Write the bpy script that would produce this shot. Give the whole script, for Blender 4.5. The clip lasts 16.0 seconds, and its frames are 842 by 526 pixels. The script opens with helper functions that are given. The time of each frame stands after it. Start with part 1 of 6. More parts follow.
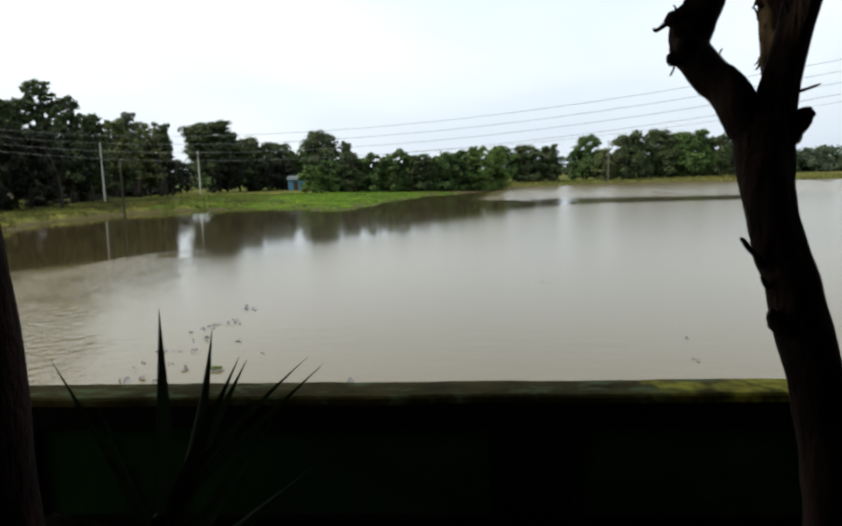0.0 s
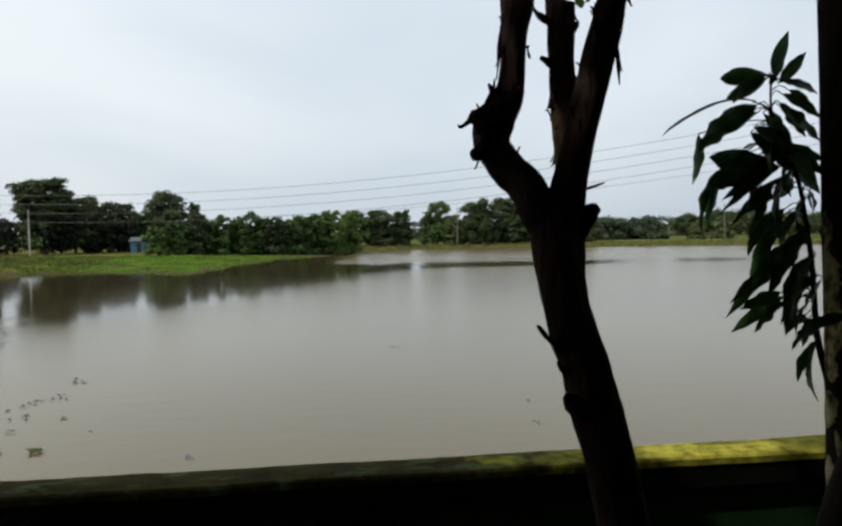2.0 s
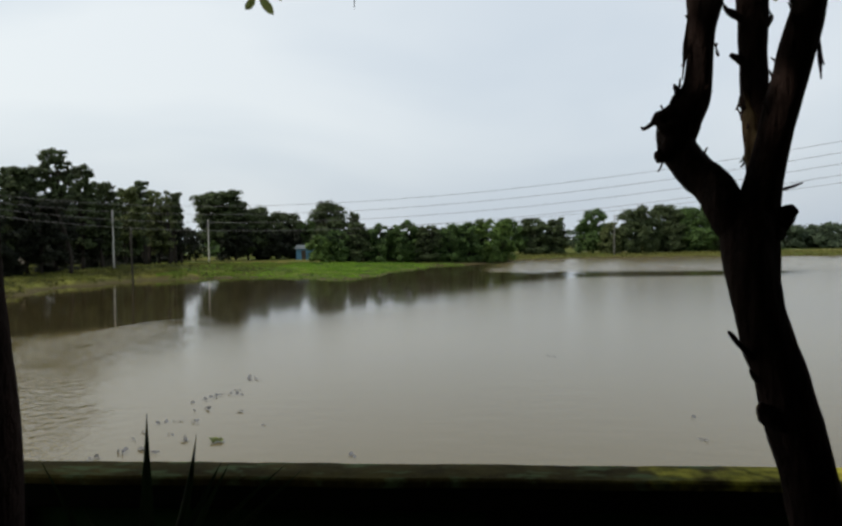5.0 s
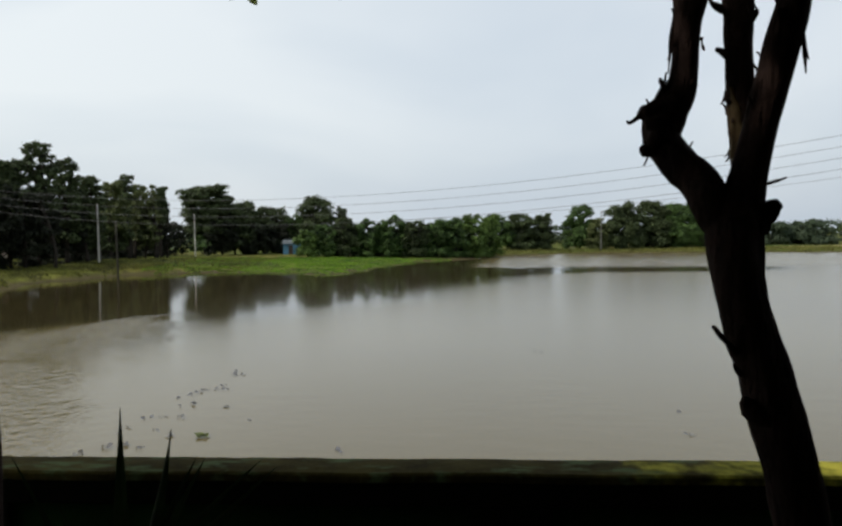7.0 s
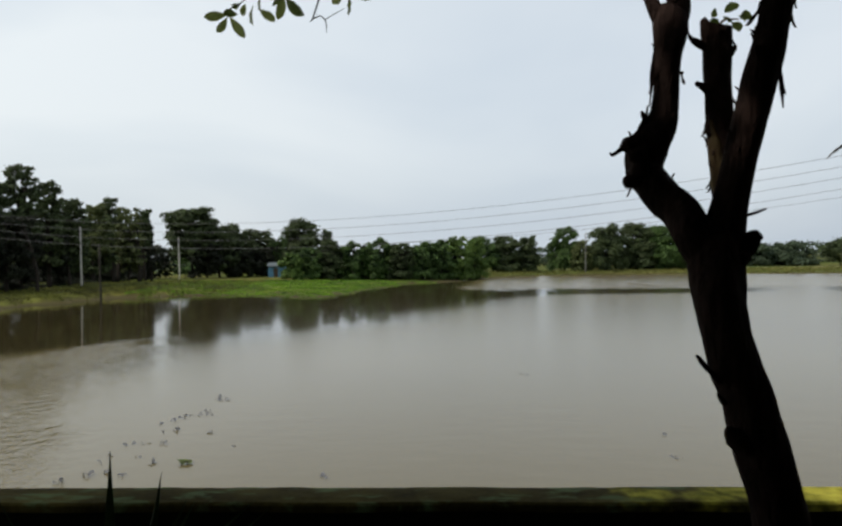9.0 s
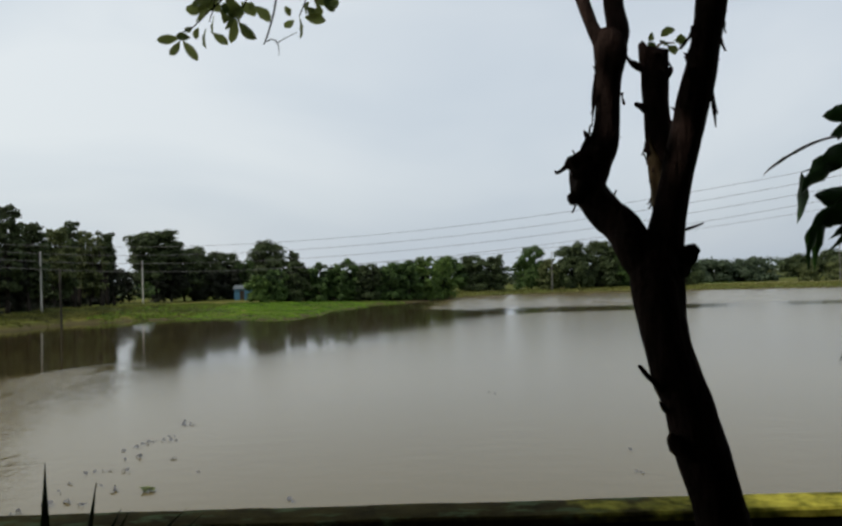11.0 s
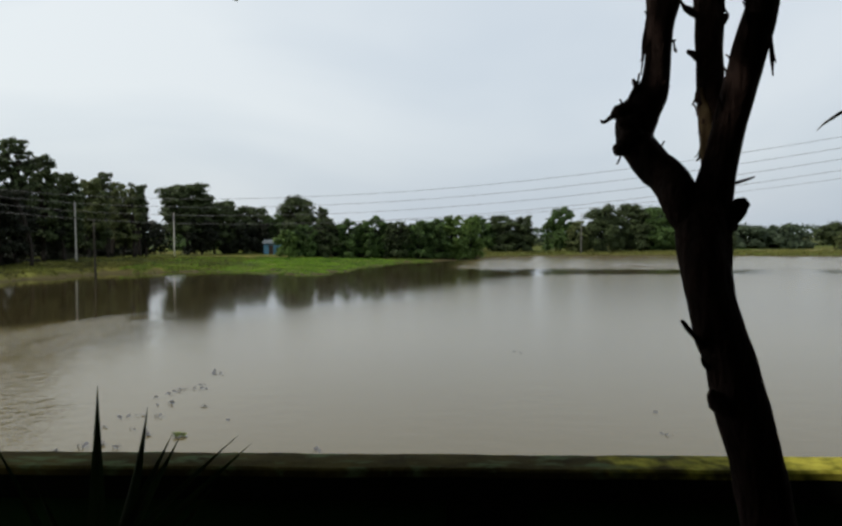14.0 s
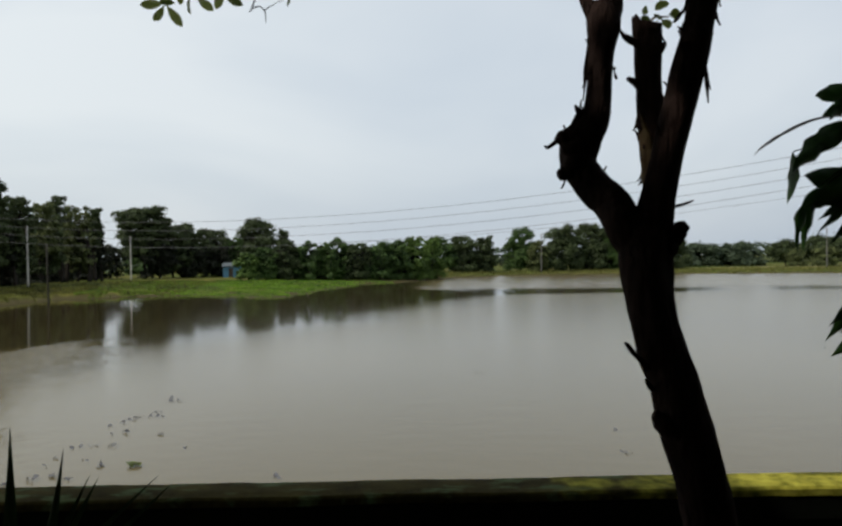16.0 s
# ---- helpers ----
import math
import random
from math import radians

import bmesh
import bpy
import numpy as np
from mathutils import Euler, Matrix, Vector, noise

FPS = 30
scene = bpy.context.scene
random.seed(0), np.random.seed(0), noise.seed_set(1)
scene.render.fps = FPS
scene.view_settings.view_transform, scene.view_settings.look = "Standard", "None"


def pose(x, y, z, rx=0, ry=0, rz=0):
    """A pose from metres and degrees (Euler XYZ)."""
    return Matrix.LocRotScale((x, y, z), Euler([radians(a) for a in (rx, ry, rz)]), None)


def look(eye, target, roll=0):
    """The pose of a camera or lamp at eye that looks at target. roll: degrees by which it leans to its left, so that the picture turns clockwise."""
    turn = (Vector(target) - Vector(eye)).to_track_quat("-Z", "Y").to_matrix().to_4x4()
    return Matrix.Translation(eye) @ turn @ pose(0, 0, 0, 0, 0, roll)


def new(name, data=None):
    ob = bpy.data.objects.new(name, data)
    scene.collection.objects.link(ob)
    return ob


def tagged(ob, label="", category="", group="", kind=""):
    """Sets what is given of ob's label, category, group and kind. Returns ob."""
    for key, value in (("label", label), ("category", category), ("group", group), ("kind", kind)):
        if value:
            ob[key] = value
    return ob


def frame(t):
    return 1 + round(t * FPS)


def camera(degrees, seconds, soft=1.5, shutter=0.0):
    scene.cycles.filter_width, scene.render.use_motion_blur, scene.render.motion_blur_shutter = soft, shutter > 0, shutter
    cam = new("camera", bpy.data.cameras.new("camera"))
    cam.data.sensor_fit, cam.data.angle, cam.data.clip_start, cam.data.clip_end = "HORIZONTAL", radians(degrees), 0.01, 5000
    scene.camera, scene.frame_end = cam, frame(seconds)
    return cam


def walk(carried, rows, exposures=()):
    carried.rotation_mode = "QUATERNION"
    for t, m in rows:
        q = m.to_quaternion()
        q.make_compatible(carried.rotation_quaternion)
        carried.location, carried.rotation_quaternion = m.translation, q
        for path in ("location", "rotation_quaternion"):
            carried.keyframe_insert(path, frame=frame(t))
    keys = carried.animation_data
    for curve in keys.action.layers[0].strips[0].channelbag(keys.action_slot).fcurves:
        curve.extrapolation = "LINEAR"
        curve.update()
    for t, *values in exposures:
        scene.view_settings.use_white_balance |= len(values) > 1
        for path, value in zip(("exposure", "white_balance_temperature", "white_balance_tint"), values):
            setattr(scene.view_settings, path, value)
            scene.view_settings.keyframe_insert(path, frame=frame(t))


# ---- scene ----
cam = camera(60.0, 16.0, soft=2.7)
PATH = [
    (0, (-0.003, -0.007, 1.601), (-0.009, 1.977, 1.347), -1.5),
    (0.5, (0.026, -0.002, 1.624), (0.079, 1.985, 1.408), -1.7),
    (1, (0.051, -0.004, 1.639), (0.184, 1.984, 1.466), -1.0),
    (1.5, (0.066, -0.006, 1.644), (0.256, 1.98, 1.498), -0.2),
    (2, (0.134, -0.004, 1.674), (0.528, 1.955, 1.585), -0.7),
    (2.5, (0.159, -0.019, 1.692), (0.649, 1.919, 1.627), -1.2),
    (3, (0.105, -0.013, 1.682), (0.439, 1.957, 1.594), -0.9),
    (3.5, (0.056, -0.035, 1.676), (0.188, 1.96, 1.612), -1.1),
    (4, (0.033, -0.035, 1.662), (0.04, 1.964, 1.586), -0.7),
    (4.2, (0.028, -0.061, 1.662), (-0.019, 1.938, 1.61), -0.7),
    (6.5, (0.056, -0.035, 1.65), (0.105, 1.963, 1.564), -0.6),
    (7, (0.045, -0.038, 1.653), (0.059, 1.961, 1.578), -0.5),
    (7.5, (0.049, -0.028, 1.646), (0.047, 1.97, 1.552), -1.2),
    (8, (0.085, -0.015, 1.662), (0.228, 1.979, 1.618), -0.1),
    (8.5, (0.07, -0.011, 1.676), (0.226, 1.982, 1.636), 0.0),
    (8.7, (0.038, -0.027, 1.681), (0.088, 1.972, 1.65), -0.6),
    (11, (0.094, -0.104, 1.667), (0.237, 1.89, 1.707), -1.4),
    (11.5, (0.085, -0.105, 1.665), (0.214, 1.89, 1.696), -1.3),
    (12, (0.081, -0.097, 1.669), (0.18, 1.9, 1.71), -1.2),
    (12.5, (0.076, -0.093, 1.669), (0.177, 1.904, 1.708), -1.1),
    (13, (0.074, -0.094, 1.656), (0.19, 1.903, 1.653), -0.8),
    (13.5, (0.069, -0.07, 1.639), (0.161, 1.927, 1.582), -0.0),
    (14, (0.058, -0.074, 1.633), (0.124, 1.924, 1.561), 0.0),
    (14.5, (0.08, -0.075, 1.645), (0.211, 1.921, 1.623), -0.3),
    (15, (0.098, -0.077, 1.65), (0.281, 1.914, 1.629), -0.5),
    (15.5, (0.093, -0.079, 1.65), (0.239, 1.915, 1.632), -0.6),
    (16, (0.107, -0.073, 1.647), (0.277, 1.92, 1.632), -0.6),
]
walk(cam, [(t, look(eye, target, roll)) for t, eye, target, roll in PATH],
     [(0, 0.36), (0.5, 0.27), (1, 0.16), (1.5, 0.08), (2.5, -0.06), (3, -0.02), (3.5, -0.12), (6, -0.11), (8.5, -0.09), (12, -0.26), (13, -0.22), (13.5, -0.14), (16, -0.18)])

PI = math.pi

# ---- world, sun ----
SUN_AZ, SUN_EL = radians(-100), radians(52)          # azimuth from +y, negative to the left
SUN_DIR = Vector((math.sin(SUN_AZ) * math.cos(SUN_EL), math.cos(SUN_AZ) * math.cos(SUN_EL), math.sin(SUN_EL)))
world = bpy.data.worlds.new("overcast_sky")
scene.world = world
world.use_nodes = True
wn, wl = world.node_tree.nodes, world.node_tree.links
wn.clear()


def wnode(kind, **props):
    n = wn.new(kind)
    for k, v in props.items():
        if k == "noise_dimensions":
            n.noise_dimensions = v
        elif k == "blend_type":
            n.blend_type = v
        elif k == "data_type":
            n.data_type = v
    return n


w_out, w_bg, w_sky = wnode("ShaderNodeOutputWorld"), wnode("ShaderNodeBackground"), wnode("ShaderNodeTexSky")
w_sky.sky_type, w_sky.sun_disc, w_sky.sun_elevation, w_sky.sun_rotation = "NISHITA", False, SUN_EL, SUN_AZ
w_sky.air_density, w_sky.dust_density, w_sky.ozone_density = 1.2, 4.0, 1.5
w_tc, w_map, w_noise, w_ramp, w_mix = wnode("ShaderNodeTexCoord"), wnode("ShaderNodeMapping"), wnode("ShaderNodeTexNoise"), wnode("ShaderNodeValToRGB"), wnode("ShaderNodeMix", data_type="RGBA")
w_map.inputs["Scale"].default_value = (1.0, 1.3, 3.0)
w_noise.inputs["Scale"].default_value, w_noise.inputs["Detail"].default_value, w_noise.inputs["Roughness"].default_value = 1.5, 4.0, 0.45
w_noise.inputs["Distortion"].default_value = 0.4
w_ramp.color_ramp.elements[0].position, w_ramp.color_ramp.elements[0].color = 0.32, (5.15, 5.9, 6.7, 1)
w_ramp.color_ramp.elements[1].position, w_ramp.color_ramp.elements[1].color = 0.66, (7.1, 7.6, 7.95, 1)
w_mix.inputs[0].default_value = 0.82
wl.new(w_tc.outputs["Generated"], w_map.inputs["Vector"])
wl.new(w_map.outputs["Vector"], w_noise.inputs["Vector"])
wl.new(w_noise.outputs["Fac"], w_ramp.inputs["Fac"])
wl.new(w_sky.outputs["Color"], w_mix.inputs[6])
wl.new(w_ramp.outputs["Color"], w_mix.inputs[7])
w_dot, w_glow, w_mul = wnode("ShaderNodeVectorMath"), wnode("ShaderNodeMapRange"), wnode("ShaderNodeVectorMath")
w_dot.operation, w_mul.operation = "DOT_PRODUCT", "SCALE"
w_dot.inputs[1].default_value = SUN_DIR
w_glow.inputs["From Min"].default_value, w_glow.inputs["From Max"].default_value = -0.45, 0.6
w_glow.inputs["To Min"].default_value, w_glow.inputs["To Max"].default_value = 0.835, 1.0
wl.new(w_tc.outputs["Generated"], w_dot.inputs[0])
wl.new(w_dot.outputs["Value"], w_glow.inputs["Value"])
wl.new(w_mix.outputs[2], w_mul.inputs[0])
wl.new(w_glow.outputs[0], w_mul.inputs["Scale"])
w_side, w_tint, w_warm = wnode("ShaderNodeMapRange"), wnode("ShaderNodeMix", data_type="RGBA"), wnode("ShaderNodeMix", data_type="RGBA", blend_type="MULTIPLY")
w_side.inputs["From Min"].default_value, w_side.inputs["From Max"].default_value = -0.15, 0.55
w_tint.inputs[6].default_value, w_tint.inputs[7].default_value = (0.985, 0.99, 1.0, 1), (1.03, 1.01, 0.97, 1)
w_warm.inputs[0].default_value = 1.0
wl.new(w_dot.outputs["Value"], w_side.inputs["Value"])
wl.new(w_side.outputs[0], w_tint.inputs[0])
wl.new(w_mul.outputs[0], w_warm.inputs[6])
wl.new(w_tint.outputs[2], w_warm.inputs[7])
wl.new(w_warm.outputs[2], w_bg.inputs["Color"])
w_bg.inputs["Strength"].default_value = 0.143
wl.new(w_bg.outputs["Background"], w_out.inputs["Surface"])

sun = new("sun", bpy.data.lights.new("sun", "SUN"))
sun.data.energy, sun.data.angle, sun.data.color = 3.4, radians(0.9), (1.0, 0.95, 0.86)
sun.matrix_world = look((0, 0, 30), Vector((0, 0, 30)) - SUN_DIR)


# ---- materials ----
def mat(name, dark, light, scale=4.0, rough=0.85, bump=0.3, fine=30.0, spread=0.35, stretch=(1, 1, 1), island=0.0, objrand=0.0,
        translucent=0.0, depth=0.02, spec=0.3, metal=0.0, sheet=0.0):
    """A two-scale procedural surface: broad blotches between dark and light, fine grain in tone and relief."""
    m = bpy.data.materials.new(name)
    m.use_nodes = True
    nd, lk = m.node_tree.nodes, m.node_tree.links
    b = nd["Principled BSDF"]
    tc, mp = nd.new("ShaderNodeTexCoord"), nd.new("ShaderNodeMapping")
    mp.inputs["Scale"].default_value = stretch
    lk.new(tc.outputs["Object"], mp.inputs["Vector"])
    n1, n2 = nd.new("ShaderNodeTexNoise"), nd.new("ShaderNodeTexNoise")
    n1.inputs["Scale"].default_value, n1.inputs["Detail"].default_value = scale, 5.0
    n2.inputs["Scale"].default_value, n2.inputs["Detail"].default_value, n2.inputs["Roughness"].default_value = fine, 4.0, 0.65
    lk.new(mp.outputs["Vector"], n1.inputs["Vector"])
    lk.new(mp.outputs["Vector"], n2.inputs["Vector"])
    add = nd.new("ShaderNodeMath")
    add.operation = "MULTIPLY_ADD"
    add.inputs[1].default_value = 0.45
    lk.new(n2.outputs["Fac"], add.inputs[0])
    lk.new(n1.outputs["Fac"], add.inputs[2])
    last = add.outputs[0]
    for on, kind, sock in ((island, "ShaderNodeNewGeometry", "Random Per Island"), (objrand, "ShaderNodeObjectInfo", "Random")):
        if on:
            src, mad = nd.new(kind), nd.new("ShaderNodeMath")
            mad.operation = "MULTIPLY_ADD"
            mad.inputs[1].default_value = on
            lk.new(src.outputs[sock], mad.inputs[0])
            lk.new(last, mad.inputs[2])
            last = mad.outputs[0]
    ramp = nd.new("ShaderNodeValToRGB")
    mid = 0.72 + 0.5 * (island + objrand)
    ramp.color_ramp.elements[0].position, ramp.color_ramp.elements[0].color = max(0.0, mid - spread), (*dark, 1)
    ramp.color_ramp.elements[1].position, ramp.color_ramp.elements[1].color = min(1.0, mid + spread), (*light, 1)
    lk.new(last, ramp.inputs["Fac"])
    lk.new(ramp.outputs["Color"], b.inputs["Base Color"])
    b.inputs["Roughness"].default_value, b.inputs["Specular IOR Level"].default_value, b.inputs["Metallic"].default_value = rough, spec, metal
    if bump:
        bp = nd.new("ShaderNodeBump")
        bp.inputs["Strength"].default_value, bp.inputs["Distance"].default_value = bump, depth
        lk.new(n2.outputs["Fac"], bp.inputs["Height"])
        lk.new(bp.outputs["Normal"], b.inputs["Normal"])
    if translucent:
        tr, mx = nd.new("ShaderNodeBsdfTranslucent"), nd.new("ShaderNodeMixShader")
        mx.inputs[0].default_value = translucent
        lk.new(ramp.outputs["Color"], tr.inputs["Color"])
        lk.new(b.outputs[0], mx.inputs[1])
        lk.new(tr.outputs[0], mx.inputs[2])
        lk.new(mx.outputs[0], nd["Material Output"].inputs["Surface"])
    return m


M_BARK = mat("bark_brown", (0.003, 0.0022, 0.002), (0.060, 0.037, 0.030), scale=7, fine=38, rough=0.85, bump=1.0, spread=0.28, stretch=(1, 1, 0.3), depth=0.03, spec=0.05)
M_BARK_PALE = mat("bark_pale", (0.08, 0.05, 0.025), (0.42, 0.31, 0.15), spread=0.22, scale=11, fine=40, rough=0.85, bump=0.6, stretch=(1, 1, 0.35), depth=0.008)
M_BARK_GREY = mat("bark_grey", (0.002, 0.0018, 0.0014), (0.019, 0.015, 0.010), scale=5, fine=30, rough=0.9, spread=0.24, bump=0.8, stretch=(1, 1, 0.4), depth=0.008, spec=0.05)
M_BARK_FAR = mat("bark_far", (0.008, 0.0065, 0.005), (0.034, 0.027, 0.02), scale=1.2, fine=8, rough=0.95, bump=0.3, stretch=(1, 1, 0.3))
M_SUNLIT_LICHEN = mat("sunlit_lichen", (0.03, 0.024, 0.012), (0.60, 0.53, 0.27), scale=20, fine=80, rough=0.9, bump=0.5, spread=0.16, stretch=(1, 1, 0.5), depth=0.004)
M_COPING = mat("weathered_coping", (0.013, 0.0105, 0.004), (0.105, 0.088, 0.026), scale=3.2, fine=34, rough=0.9, bump=0.5, spread=0.3, stretch=(1, 1.6, 1), depth=0.006, spec=0.05)
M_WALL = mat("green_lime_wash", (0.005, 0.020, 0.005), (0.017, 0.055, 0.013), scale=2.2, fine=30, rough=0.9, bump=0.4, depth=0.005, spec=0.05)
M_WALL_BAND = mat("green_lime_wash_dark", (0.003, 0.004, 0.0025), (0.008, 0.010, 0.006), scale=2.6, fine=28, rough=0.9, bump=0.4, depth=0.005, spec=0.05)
M_YARD = mat("yard_soil", (0.016, 0.012, 0.008), (0.05, 0.037, 0.026), scale=1.4, fine=22, rough=0.95, bump=0.7, depth=0.02, spec=0.05)
M_PLASTER = mat("shade_wall_plaster", (0.035, 0.03, 0.024), (0.075, 0.062, 0.05), scale=1.5, fine=20, rough=0.9, bump=0.2)
M_CONCRETE = mat("pole_concrete", (0.34, 0.32, 0.28), (0.55, 0.53, 0.48), scale=0.9, fine=10, rough=0.85, bump=0.2)
M_CONCRETE_GREY = mat("pole_concrete_grey", (0.10, 0.10, 0.09), (0.20, 0.19, 0.17), scale=0.9, fine=10, rough=0.85, bump=0.2)
M_WIRE = mat("aluminium_wire", (0.06, 0.06, 0.065), (0.12, 0.12, 0.125), scale=2, fine=20, rough=0.6, bump=0.0)
M_STEEL = mat("galvanised_steel", (0.25, 0.25, 0.26), (0.4, 0.4, 0.42), scale=4, fine=30, rough=0.5, bump=0.1, metal=0.6)
M_INSUL = mat("porcelain_brown", (0.10, 0.05, 0.03), (0.2, 0.11, 0.07), scale=8, fine=40, rough=0.25, bump=0.0)
M_BLUE = mat("blue_tin", (0.05, 0.14, 0.22), (0.10, 0.24, 0.34), scale=1.5, fine=12, rough=0.5, bump=0.2)
M_TIN = mat("rusty_tin_roof", (0.07, 0.045, 0.03), (0.19, 0.15, 0.12), scale=1.2, fine=9, rough=0.75, bump=0.2)
M_SHED_ROOF = mat("grey_tin_roof", (0.05, 0.06, 0.07), (0.12, 0.14, 0.15), scale=1.2, fine=9, rough=0.85, bump=0.2, spec=0.1)
M_HOUSE = mat("limewashed_mud", (0.42, 0.33, 0.27), (0.66, 0.55, 0.46), scale=1.1, fine=9, rough=0.9, bump=0.2)
M_DARKWOOD = mat("dark_timber", (0.03, 0.022, 0.015), (0.10, 0.07, 0.05), scale=2, fine=18, rough=0.85, bump=0.3)
M_POST = mat("wet_bamboo", (0.010, 0.009, 0.007), (0.035, 0.03, 0.02), scale=2, fine=18, rough=0.8, bump=0.3)
M_MANGO = mat("mango_leaf", (0.006, 0.018, 0.007), (0.028, 0.07, 0.014), scale=6, fine=40, rough=0.42, bump=0.15, objrand=0.35, translucent=0.15, depth=0.002)
M_GUAVA = mat("small_broad_leaf", (0.03, 0.06, 0.018), (0.25, 0.29, 0.075), scale=14, fine=60, rough=0.5, bump=0.15, objrand=0.6, translucent=0.5, depth=0.002)
M_SPROUT = mat("sprout_leaf", (0.04, 0.08, 0.015), (0.22, 0.28, 0.06), scale=14, fine=60, rough=0.5, bump=0.15, objrand=0.5, translucent=0.4, depth=0.002)
M_DRYLEAF = mat("dry_leaf", (0.05, 0.045, 0.035), (0.14, 0.12, 0.09), scale=12, fine=60, rough=0.8, bump=0.3, depth=0.003)
M_SPIKE = mat("sword_leaf", (0.006, 0.018, 0.007), (0.032, 0.062, 0.018), scale=10, fine=50, rough=0.5, bump=0.2, objrand=0.3, translucent=0.1, stretch=(1, 1, 0.2), depth=0.002)
M_CANOPY = mat("canopy_leaf", (0.02, 0.06, 0.012), (0.09, 0.17, 0.03), scale=5, fine=40, rough=0.5, bump=0.1, island=0.4, translucent=0.3, depth=0.002)
M_WEED = mat("drowned_stalk", (0.03, 0.03, 0.035), (0.11, 0.11, 0.115), scale=8, fine=40, rough=0.7, bump=0.1)
M_WEED_GREEN = mat("water_hyacinth_leaf", (0.02, 0.035, 0.006), (0.13, 0.16, 0.03), scale=8, fine=40, rough=0.5, bump=0.1, translucent=0.3)


def leaf_mat(name, dark, light):
    return mat(name, dark, light, scale=0.35, fine=3.0, rough=0.65, bump=0.0, island=0.5, translucent=0.15, spec=0.2, spread=0.28)


M_STRAW = mat("dry_straw", (0.16, 0.14, 0.06), (0.42, 0.38, 0.20), scale=0.3, fine=3.0, rough=0.8, bump=0.0, island=0.3)
M_MUD = mat("wet_mud", (0.02, 0.018, 0.012), (0.075, 0.065, 0.045), scale=1.2, fine=9, rough=0.6, bump=0.6, depth=0.03)
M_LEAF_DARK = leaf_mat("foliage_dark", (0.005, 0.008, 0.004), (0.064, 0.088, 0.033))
# leaf tone darkened to hold the shade under and behind the bank's trees
M_LEAF_SHADED = leaf_mat("foliage_shaded", (0.003, 0.0045, 0.002), (0.014, 0.018, 0.008))
M_LEAF_MID = leaf_mat("foliage_mid", (0.006, 0.016, 0.006), (0.070, 0.122, 0.030))
M_LEAF_FRESH = leaf_mat("foliage_fresh", (0.014, 0.034, 0.009), (0.105, 0.17, 0.035))
M_LEAF_OLIVE = leaf_mat("foliage_olive", (0.018, 0.027, 0.009), (0.105, 0.125, 0.042))
M_GRASS = mat("grass_blades", (0.024, 0.078, 0.006), (0.165, 0.30, 0.018), scale=0.3, fine=2.0, rough=0.7, bump=0.0, spread=0.18, island=0.35, translucent=0.3)
M_REED_PALE = mat("far_bank_stubble", (0.045, 0.05, 0.012), (0.15, 0.15, 0.035), scale=0.2, fine=2.0, rough=0.8, bump=0.0, island=0.4, translucent=0.2)
# greyed, bluish leaf colour that paints in the haze over distant woods
M_LEAF_HAZE = leaf_mat("foliage_hazed", (0.02, 0.036, 0.022), (0.065, 0.09, 0.05))
M_REED = mat("bank_scrub", (0.020, 0.022, 0.006), (0.135, 0.14, 0.024), scale=0.22, spread=0.17, fine=2.0, rough=0.8, bump=0.0, island=0.4, translucent=0.2)


